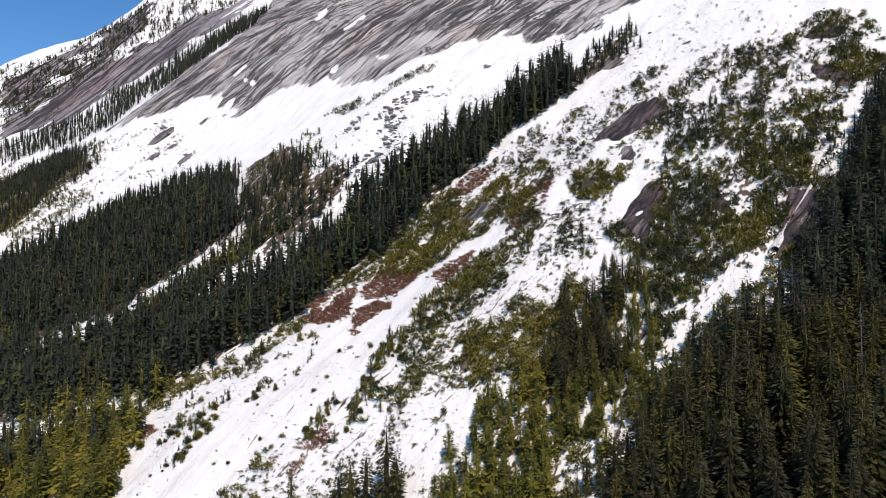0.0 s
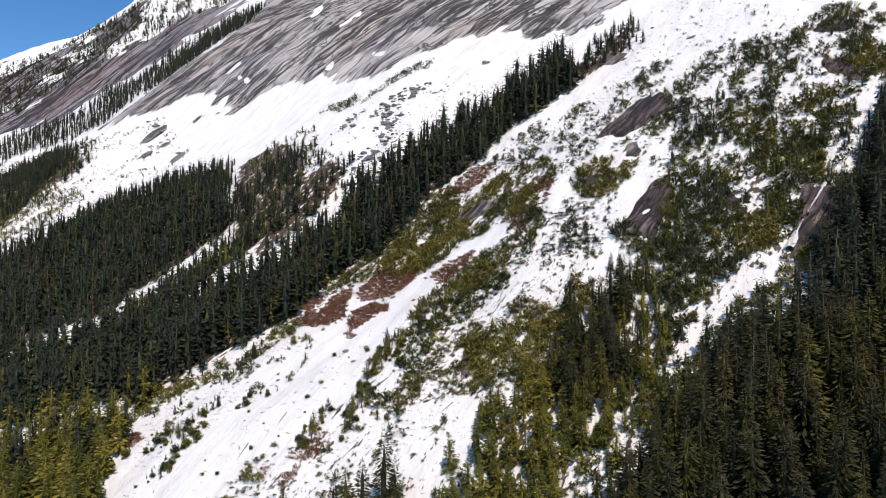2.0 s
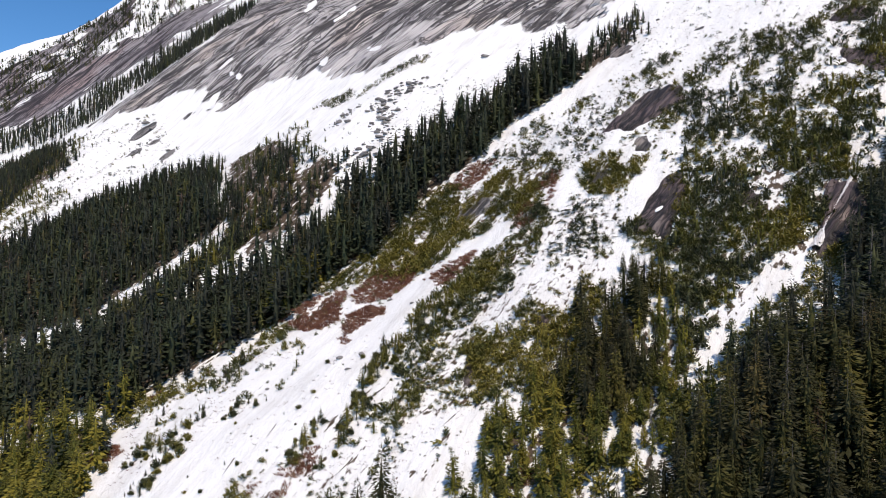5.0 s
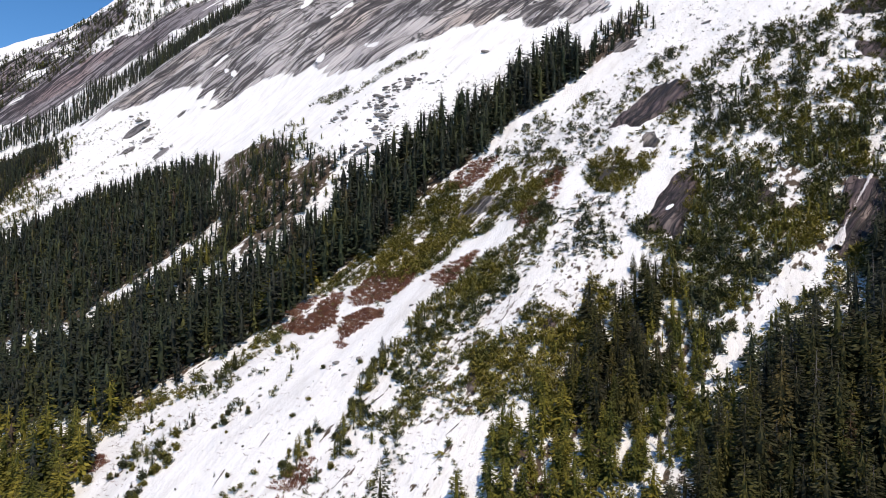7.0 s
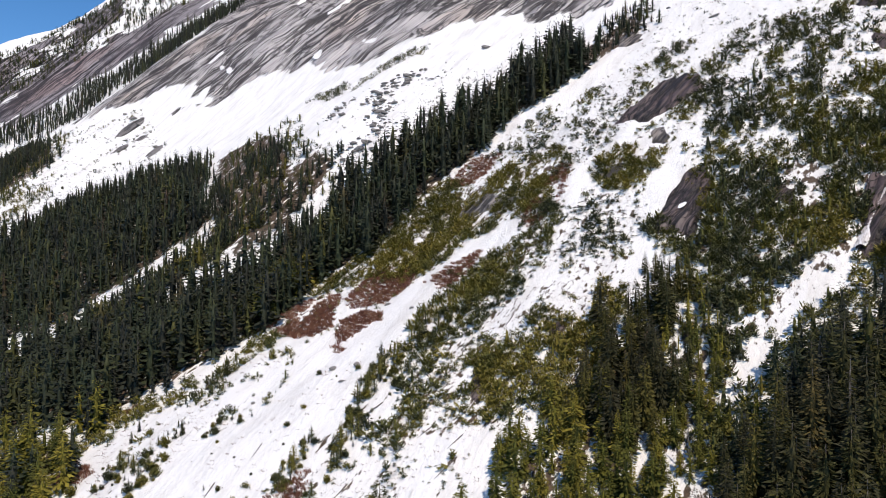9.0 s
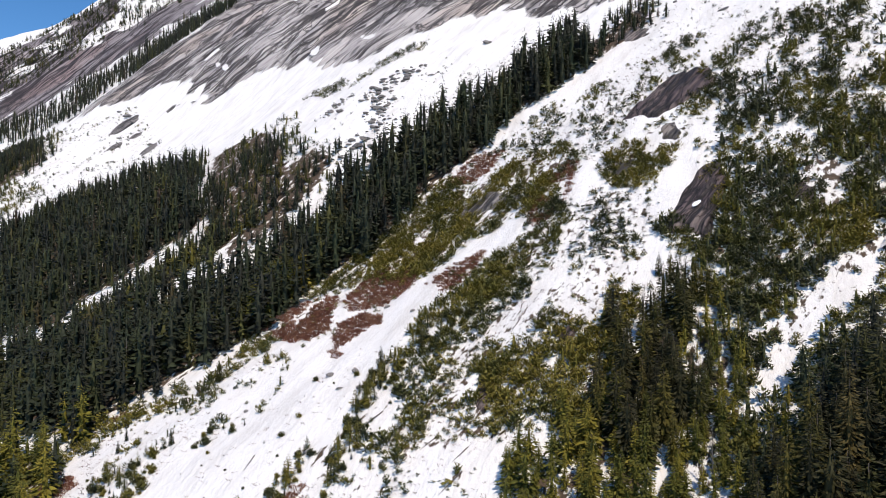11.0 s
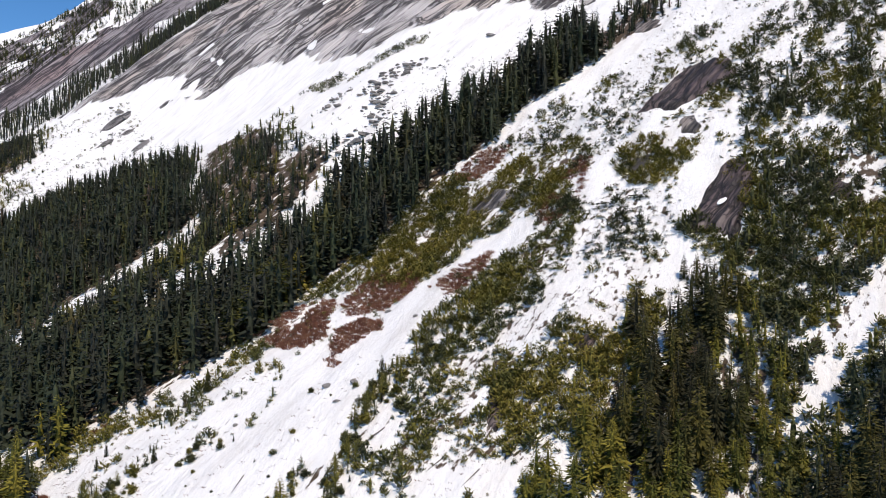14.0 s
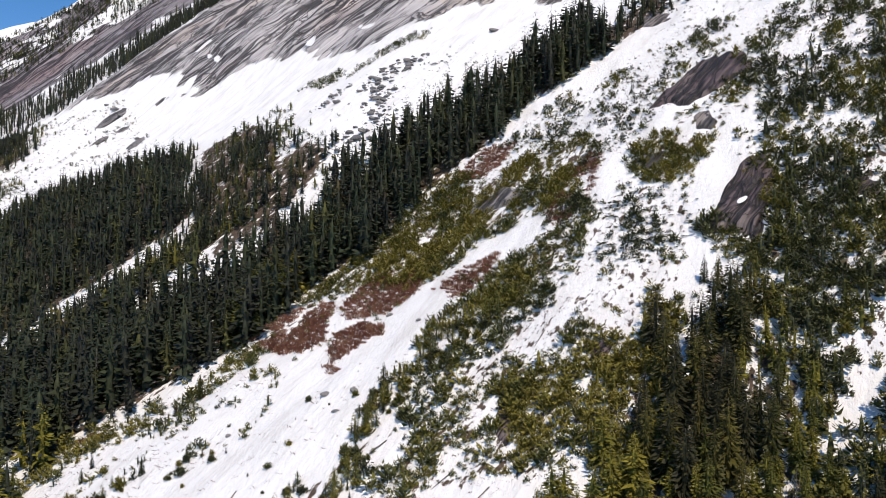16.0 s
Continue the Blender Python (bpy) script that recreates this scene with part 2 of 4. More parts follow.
# scrub: outline, spacing, lowest, highest, clumping, olive share
SCRUB = {
    "steep": ([(76.8, 248.1), (83.1, 259.6), (91.8, 262.2), (105, 268.7), (117.8, 267.9), (139.3, 259.3), (133.5, 237.7), (110.7, 221.2), (97.9, 220.7), (83.5, 220.5), (71.3, 221.4), (69.9, 235)], 1.6, 2, 6, 0.26, 0.45),
    "steep_left": ([(81.1, 265.5), (88.8, 275.9), (95.7, 290), (110.8, 286.6), (120.2, 276.1), (111.1, 264.9), (96.7, 260.9), (83.5, 256.2)], 2, 1.6, 5.5, 0.32, 0.5),
    "steep_top": ([(96.6, 300.3), (107.9, 323), (122.5, 330.6), (152.4, 343.5), (172.4, 323.5), (202.1, 328.9), (178.1, 279.5), (154.6, 265.6), (140.6, 252.2), (115.9, 271.2), (96.2, 284.7)], 2.1, 1.5, 5.2, 0.42, 0.25),
    "steep_patches": ([(94.4, 286.1), (102.6, 307.3), (113.1, 305.2), (121.9, 290.7), (140.5, 280.7), (156.3, 276.3), (147.3, 256.7), (136.9, 254.9)], 2.3, 2, 5.5, 0.3, 0.5),
    "steep_spires": ([(75.2, 246.1), (90.6, 274.6), (109.2, 301.2), (140.3, 316.3), (167.4, 313.9), (187.4, 305), (154.6, 265.6), (132.8, 238.2), (110.7, 221.2), (83.5, 220.5), (68.1, 222.9)], 5.5, 3.5, 6.5, 0.35, 0),
    "fall_side": ([(104.4, 233.1), (116.2, 238), (114.7, 229.8), (104.2, 221.9), (97.6, 224.8)], 1.7, 2, 5, 0.05, 0.55),
    "fall_right": ([(111.6, 222.9), (120.2, 229.1), (128.8, 238), (139.3, 242.8), (129.4, 225.6), (114, 213.8), (106.6, 213.1)], 1.8, 2, 6, 0.05, 0.5),
    "knoll_top": ([(169.3, 327.7), (181.4, 340.3), (190.4, 336.7), (188.5, 319.5), (181, 311.1), (172.9, 314.8)], 2, 2, 4.5, 0.1, 0.35),
    "knoll": ([(162.4, 300), (170.9, 306.5), (181.1, 298.7), (181, 287.1), (171, 276.6), (164.4, 282.6)], 2, 2.5, 5.5, 0.1, 0.6),
    "slab_edge": ([(96.3, 323.8), (102.1, 325.4), (104.6, 316.9), (99.4, 302.7), (91.1, 298.3), (91.3, 307.1), (98.3, 311.8)], 1.8, 1.4, 4, 0.1, 0.6),
    "slab_side": ([(79.3, 266.7), (83.9, 268.8), (85.2, 261.4), (81, 251.7), (75.3, 243.2), (76.8, 252.6)], 1.8, 2, 4.2, 0.05, 0.85),
    "slab_foot": ([(63.2, 258.5), (66.7, 253.3), (68.7, 248.6), (71.2, 246), (77.4, 245.5), (76.3, 235.8), (68.8, 237.8), (62.2, 246.1)], 1.5, 2, 5, 0.1, 0.6),
    "slab_rim": ([(78.3, 305.1), (85.5, 307.8), (94, 307.5), (100.2, 309.8), (99.1, 303.5), (89.2, 300), (81.8, 299.5)], 1.8, 1.2, 3.2, 0.3, 0.7),
    "knob": ([(50.9, 289.8), (54.8, 298.2), (63.8, 300.8), (73.5, 295.5), (77.9, 287.1), (73.2, 280.7), (67.8, 277.3), (58.5, 281.2)], 1.4, 1.4, 4, 0.1, 0.8),
    "knob_b": ([(68.2, 301.9), (73.1, 309.3), (84.3, 299.9), (89.8, 301.9), (89.5, 292.9), (79.9, 288.3)], 1.9, 1.4, 3, 0.15, 0.8),
    "rib": ([(-24.2, 317), (-17.2, 330.6), (-3.9, 342.2), (4.5, 343.8), (23.5, 337), (33.4, 326.1), (42.6, 306.8), (35.9, 292.5), (23.2, 297.9), (8.7, 298), (-0.9, 289.2), (-10.4, 289.5), (-20.8, 304.1)], 1.4, 1.4, 4.4, 0.25, 0.75),
    "rib_b": ([(3.4, 264.3), (10.4, 277), (21.7, 278.5), (29.7, 290.2), (39.3, 291), (41.5, 282), (33.8, 267), (24.5, 259.9), (13.8, 256.7)], 1.5, 1.4, 4.4, 0.22, 0.6),
    "chute_edge": ([(-9.8, 246.4), (-7.2, 261.3), (3.5, 268.5), (14.2, 264.8), (9.6, 257.1), (1.2, 249), (-4.7, 239.8)], 1.9, 2, 8, 0.3, 0.5),
    "chute_low": ([(-41.5, 213.7), (-39.7, 222.9), (-30.4, 228.3), (-26.2, 240.4), (-16.9, 247.8), (-9.8, 246.4), (-12.1, 232.2), (-16.9, 221.6), (-25.2, 215.1), (-32.6, 207)], 1.9, 2, 8, 0.38, 0.65),
    "boulder_wood": ([(5.8, 232), (12.7, 236.7), (18.8, 229.1), (19.2, 218.7), (14.4, 211.3), (8.9, 215.3)], 1.9, 2, 5, 0.1, 0.6),
    "wood_left": ([(22.9, 214.7), (25.8, 225.4), (36, 232.1), (44.1, 240.3), (51.7, 239), (44.8, 223.9), (33.5, 210.1), (25.7, 202.8)], 1.6, 2.5, 5.5, 0.05, 0.8),
    "skirts": ([(76.9, 273.5), (87.1, 292.8), (107.8, 334.9), (132.8, 343.4), (161.6, 351.4), (178.2, 334.4), (167.4, 313.9), (142.4, 321), (117, 315.7), (98.9, 296), (88.8, 275.9), (81.1, 265.5)], 3, 1.2, 4, 0.6, 0.4),
    "mid": ([(-8.7, 242.3), (13.6, 254), (32.2, 254), (43, 263.3), (56.9, 253.7), (51.7, 239), (38, 232.4), (24.7, 223.5), (21.2, 206.7), (9.4, 207.4), (-4.1, 209), (-14.4, 211.4), (-16.9, 221.6)], 1.8, 1.2, 4.6, 0.43, 0.4),
    "above_mid": ([(8.2, 279.3), (25.9, 274.3), (40.5, 283), (50.5, 288), (66.4, 275.9), (63.4, 259.1), (54.8, 253.5), (36.8, 257.5), (23.9, 253.3)], 1.9, 1, 3.8, 0.3, 0.35),
    "upper_snow": ([(21.7, 351.8), (34.3, 364.1), (57.5, 361.1), (79.2, 366.2), (99.1, 374.1), (114.2, 354.9), (102.4, 326.5), (80.6, 324.2), (67.7, 313.2), (55.4, 301.4), (44, 307.7)], 2.2, 1, 4.2, 0.47, 0.25),
    "rib_right": ([(23.3, 332.8), (31.9, 338.8), (46.4, 324.5), (54.1, 308.2), (48.9, 299.1), (40.4, 299.3), (39.7, 286), (30.5, 286.9), (28.6, 303.8)], 1.7, 1.2, 3.8, 0.32, 0.6),
    "band_foot": ([(-57.7, 316.8), (-48.5, 324.5), (-25.5, 333.8), (-11, 347.5), (4.6, 353.8), (7.3, 343.5), (-2.4, 333.5), (-15.2, 316.9), (-23.3, 305.1), (-35.8, 306.2)], 1.6, 1.4, 4, 0.18, 0.7),
    "foot_low": ([(-105.3, 267.8), (-80.1, 286.4), (-67, 290.4), (-42.7, 270.9), (-46, 252.8), (-60.4, 244.4), (-75.1, 240.7), (-84, 227.8), (-93.4, 228.1), (-108.4, 240.7)], 2.2, 1.3, 5.0, 0.52, 0.5),
    "chute_scatter": ([(-105.3, 221.9), (-84, 227.8), (-60.4, 244.4), (-34.1, 256.2), (-13.5, 260.5), (-19, 249.3), (-34.4, 230.4), (-49.4, 214.1), (-67.3, 204.9)], 7.5, 0.7, 2.4, 0.5, 0.3),
    "bottom": ([(-66.6, 202.9), (-52.7, 213.5), (-39.3, 215.9), (-25, 213.9), (-14.4, 210.3), (2.7, 206.2), (7.3, 196.6), (6.7, 180.4), (-0.6, 178.6)], 2, 0.9, 3.6, 0.42, 0.4),
    "bottom_wood": ([(2.3, 177.6), (7, 186.5), (31.7, 180.7), (37.7, 188.6), (48.2, 193.8), (57.8, 199.9), (67.4, 204.4), (66.3, 196.2), (51.3, 182.4), (40.2, 179.1), (28.2, 168.5)], 2.1, 1.8, 5, 0.48, 0.6),
    "gully_side": ([(59.7, 203.4), (66.5, 223.7), (75.7, 229.5), (93.4, 227.1), (101.7, 225.2), (97.7, 218.2), (84.8, 212.5), (73.5, 205), (67.2, 201.2), (59.6, 195)], 1.8, 2.5, 6.5, 0.05, 0.5),
    "gully_right": ([(81.7, 206.8), (96.1, 216.5), (111.8, 223.3), (125, 234.6), (136.5, 244.9), (132.9, 235), (117.2, 219.8), (104.7, 209.1), (91.2, 202), (81.4, 197.9)], 1.9, 2, 5.5, 0.0, 0.5),
    "top_snow": ([(91, 404), (121, 444), (148, 450), (194.9, 389.3), (172.4, 323.5), (152.4, 343.5), (122.5, 330.6), (114.2, 354.9), (99.1, 374.1)], 6, 0.8, 3.4, 0.5, 0.2),
    "open_trees": ([(-143, 511), (-102, 516), (-58, 412), (-45.5, 388.8), (-66.1, 380.3), (-85.1, 368.9), (-107.9, 375.1), (-119, 402), (-131, 455)], 4.6, 3, 9, 0.62, 0.35),
    "apron": ([(-47, 404), (-29, 420), (16, 426), (41, 436), (29, 467), (-25, 481), (-71, 478), (-85, 466)], 5.5, 0.8, 3, 0.75, 0.2),
    "apron_line": ([(-98, 538), (-75, 527), (-47, 511), (-23, 524), (-4, 521), (-6, 512), (-26, 508), (-51, 501), (-77, 516)], 1.9, 1, 4.2, 0.12, 0.3),
    "apron_left": ([(-483, 857), (-391, 771), (-337, 748), (-264, 701), (-216, 611), (-271, 603), (-300, 565), (-333, 551), (-372, 599)], 4.2, 2, 5, 0.86, 0.3),
    "left_wood": ([(-673, 1005), (-572, 972), (-504, 934), (-357, 739), (-342, 686), (-346, 642), (-345, 587), (-385, 576)], 4.4, 2.5, 8, 0.45, 0.45),
    "gap": ([(-187.4, 347.3), (-159.5, 348), (-143.9, 366), (-118.3, 379.2), (-96.9, 379.9), (-76.1, 383.6), (-85.7, 371.4), (-112.4, 360.1), (-128.9, 342), (-145.6, 335.4), (-177.2, 333.4)], 2.7, 3, 12, 0.02, 0.3),
    "far_ledges": ([(-730, 1145), (-669, 1204), (-548, 1239), (-466, 1263), (-319, 1249), (-497, 1346), (-669, 1363), (-746, 1322), (-834, 1309)], 5.2, 6, 14, 0.5, 0),
    "crest": ([(-659, 1366), (-615, 1365), (-545, 1358), (-506, 1343), (-570, 1314), (-619, 1316)], 7, 4, 9, 0.4, 0),
    "gully_foot": ([(55.9, 187.8), (68, 198.7), (78.8, 205.9), (87.1, 207.7), (83.5, 199.1), (70.8, 191.2), (59, 181.1)], 1.9, 2, 6, 0.15, 0.5),
    "fringe_scrub": ([(39.8, 177.6), (49, 185.1), (57.5, 188.1), (59, 181.1), (49, 174.2), (39.8, 168.5)], 2, 2, 5, 0.5, 0.7),
    "alder_a": ([(-67.1, 299.2), (-64.4, 305.8), (-55.8, 306.5), (-43.2, 305.7), (-34.4, 293.8), (-35.7, 281.7), (-43.9, 278.3), (-56, 288.1)], 2.8, 1, 3, 0.5, 0.65),
    "alder_b": ([(-36.7, 268.5), (-33.3, 284.5), (-26.7, 283.5), (-21.1, 275.9), (-27.4, 272.3), (-32.6, 264.1)], 2.8, 1, 3, 0.5, 0.65),
    "alder_c": ([(-32.2, 295.9), (-23.5, 307.7), (-13.3, 303.7), (-5.7, 294.5), (-15.1, 289.5), (-21.9, 286.3)], 2.8, 1, 3, 0.5, 0.65),
    "alder_d": ([(0.3, 342.1), (6, 352.4), (16.1, 353.6), (24.9, 348), (21.5, 339.5), (12.6, 337.6)], 2.8, 1, 3, 0.5, 0.65),
    "alder_e": ([(-5.5, 284.5), (3.7, 286.5), (15.3, 285.4), (10.4, 277), (2.5, 275.2)], 2.8, 1, 3, 0.5, 0.65),
    "alder_f": ([(28.7, 291.4), (37.5, 305.5), (46.4, 310), (47.1, 303.7), (39.3, 291), (31.6, 285.8)], 2.8, 1, 3, 0.5, 0.65),
    "forest_foot": ([(-128.7, 271.1), (-115, 271.2), (-103, 279.3), (-80.4, 287.5), (-66.1, 299.1), (-59.4, 287.7), (-74.4, 274.3), (-94.6, 265.3), (-109, 260.9), (-120.1, 259.7)], 2.2, 1.2, 4.5, 0.4, 0.6),
    "left_brush": ([(-411.1, 653.8), (-404.7, 691.4), (-345.6, 633.7), (-322.6, 626.3), (-302.6, 597.4), (-313.8, 578.1), (-315.1, 551.9), (-343.6, 551.6)], 3, 2, 7, 0.3, 0.6),
    "slab_knob_e": ([(27.9, 235.3), (31.5, 235), (34.5, 230), (32.8, 225), (29.8, 225.6), (30.5, 229.1)], 1.5, 1.5, 4, 0.0, 0.75),
    "slab_knob_f": ([(6.2, 233.7), (9.9, 235.7), (14.9, 229.8), (14.9, 221.8), (10.4, 218.7), (8.6, 221.7), (8.6, 226.9)], 1.5, 1.5, 4.5, 0.0, 0.7),
    "olive_top": ([(69.3, 245.6), (76.8, 247.6), (82.5, 240.2), (77.6, 225.1), (69.8, 215.3), (65.2, 224.7), (64.7, 235.2)], 2.3, 3, 7, 0.35, 0.45),
}
WATERFALL = [(127, 240.4), (124, 237.6), (119.4, 233.9), (114.7, 229.8), (110, 225.7), (105.9, 222.5)]
SLAB_SNOW = [(72.7, 257.7)]
BOULDERS = [(-33.7, 252.8, 2.2), (-30.2, 244.9, 1.6), (-26.2, 249.9, 2.4), (-24, 241.6, 1.8), (30.3, 477.8, 5), (64.9, 257.5, 1.5), (-19.4, 283.9, 2), (15.7, 358.4, 2), (44.5, 310.9, 2.4), (-10.8, 271, 1.8), (132.7, 378.9, 3), (-282.4, 703.5, 7), (-270.2, 687, 5), (-231.8, 628.3, 5), (-300.2, 727.3, 5), (56.9, 310, 2.2), (24.1, 308.7, 2.5), (-42.6, 284.9, 1.6), (-57.3, 252.6, 1.4), (50.7, 318.4, 2), (37.9, 330.6, 1.8), (125.3, 421.4, 2.5)]
TALUS = {
    "fan": [(-70, 465), (-65, 488), (-36, 473), (-25, 487), (-5, 480), (2, 458), (-16, 444), (-33, 429), (-50, 428)],
    "foot": [(-45.5, 388.8), (-34, 401), (-8, 411), (16, 419), (6, 434), (-30, 433), (-55, 415)],
}
SNAGS = [(58.5, 397, 19), (67, 405, 20), (55, 401, 16), (62, 399.4, 17), (64.8, 400.4, 19), (65.5, 391.4, 16), (96, 190.3, 24), (58.8, 164.2, 20), (60.9, 166.3, 18), (71.8, 171.3, 24), (91.2, 176.4, 24), (99.7, 164.5, 26), (103.9, 194.9, 25), (-107.5, 291.4, 18), (-38.1, 350.2, 18), (-34.9, 346, 17), (55.2, 171.7, 15), (47.2, 184, 14)]
LONE_TREES = [(-14.8, 182.5, 24), (-20.1, 181.9, 19), (-24.2, 181.9, 18), (-41.4, 189.5, 14), (-27.3, 182.3, 16), (-71.8, 276.8, 6.5), (-12, 180.5, 17), (56, 240.9, 7), (58, 237.9, 9), (60.1, 232.7, 10), (61.5, 229.4, 12), (63.5, 227.1, 11), (57.5, 231.3, 9), (-7.8, 245, 8), (-18.8, 245.6, 7), (39.7, 226.3, 16), (62.7, 393.6, 9), (-76.7, 248.9, 4.5), (-94.1, 260.9, 4.5), (-94.5, 256.2, 4), (-76.8, 272.5, 4)]
LOGS = [(-10, 228.3, 4), (-4.2, 215.6, 5), (-16.7, 219.1, 4), (-7.3, 229.6, 4), (2.7, 209.2, 5), (-17.4, 228.2, 6), (-24.2, 207, 6), (14, 261.1, 5), (1, 203.9, 7), (-59.6, 222.9, 6), (-49.4, 230.1, 5), (-94.6, 240.5, 6), (-11.1, 213.1, 5), (19, 243.5, 6), (47.2, 349.9, 6), (78.7, 338.5, 6)]


# ---- materials ----
def material(name):
    m = bpy.data.materials.new(name)
    m.use_nodes = True
    tree = m.node_tree
    return m, tree, tree.nodes["Principled BSDF"]


def node(tree, kind, **values):
    n = tree.nodes.new(kind)
    for key, value in values.items():
        n.inputs[key].default_value = value
    return n


def link(tree, a, b):
    tree.links.new(a, b)


def ramp(tree, source, stops):
    n = tree.nodes.new("ShaderNodeValToRGB")
    while len(n.color_ramp.elements) < len(stops):
        n.color_ramp.elements.new(0.5)
    for element, (at, colour) in zip(n.color_ramp.elements, stops):
        element.position, element.color = at, (*colour, 1)
    link(tree, source, n.inputs["Fac"])
    return n.outputs["Color"]


def blend(tree, factor, a, b, kind="MIX"):
    n = tree.nodes.new("ShaderNodeMix")
    n.data_type, n.blend_type = "RGBA", kind
    for socket, value in ((n.inputs[0], factor), (n.inputs[6], a), (n.inputs[7], b)):
        if isinstance(value, (int, float)):
            socket.default_value = value
        elif isinstance(value, tuple):
            socket.default_value = (*value, 1)
        else:
            link(tree, value, socket)
    return n.outputs[2]


def maths(tree, operation, a, b=None, c=None):
    n = tree.nodes.new("ShaderNodeMath")
    n.operation = operation
    for socket, value in zip(n.inputs, (a, b, c)):
        if value is None:
            continue
        if isinstance(value, (int, float)):
            socket.default_value = value
        else:
            link(tree, value, socket)
    return n.outputs[0]


def step(tree, value, low, high):
    n = tree.nodes.new("ShaderNodeMapRange")
    n.interpolation_type = "SMOOTHSTEP"
    link(tree, value, n.inputs[0])
    n.inputs[1].default_value, n.inputs[2].default_value = low, high
    return n.outputs[0]


def slope_coordinates(tree, along, across, up, heading=(0.58, 0.815)):
    """The place, turned so that x runs across the slope and y down it, and stretched."""
    place = tree.nodes.new("ShaderNodeNewGeometry").outputs["Position"]
    turn = tree.nodes.new("ShaderNodeVectorRotate")
    turn.rotation_type = "Z_AXIS"
    turn.inputs["Angle"].default_value = math.atan2(*heading)
    link(tree, place, turn.inputs["Vector"])
    scale = tree.nodes.new("ShaderNodeMapping")
    scale.inputs["Scale"].default_value = (across, along, up)
    link(tree, turn.outputs[0], scale.inputs["Vector"])
    return scale.outputs[0]


def grain(tree, vector, scale, detail=4.0, rough=0.55):
    n = node(tree, "ShaderNodeTexNoise", Scale=scale, Detail=detail, Roughness=rough)
    if vector is not None:
        link(tree, vector, n.inputs["Vector"])
    return n.outputs["Fac"]


def relief(tree, shader, height, strength, distance):
    n = node(tree, "ShaderNodeBump", Strength=strength, Distance=distance)
    link(tree, height, n.inputs["Height"])
    link(tree, n.outputs[0], shader.inputs["Normal"])


def place_of(tree):
    return tree.nodes.new("ShaderNodeNewGeometry").outputs["Position"]


def face_coordinates(tree, run, normal, along, across, wander=0.0):
    """The place on a rock face: x across the joints, y along them; wander metres of bend in the joints."""
    run, normal = Vector(run).normalized(), Vector(normal).normalized()
    place, out = place_of(tree), tree.nodes.new("ShaderNodeCombineXYZ")
    for k, (way, scale) in enumerate(((normal.cross(run), across), (run, along), (normal, across * 0.3))):
        dot = tree.nodes.new("ShaderNodeVectorMath")
        dot.operation = "DOT_PRODUCT"
        link(tree, place, dot.inputs[0])
        dot.inputs[1].default_value = way
        value = dot.outputs["Value"]
        if k == 0 and wander:
            value = maths(tree, "MULTIPLY_ADD", grain(tree, place, 0.35 / wander, 2.0), wander, value)
        link(tree, maths(tree, "MULTIPLY", value, scale), out.inputs[k])
    return out.outputs[0]


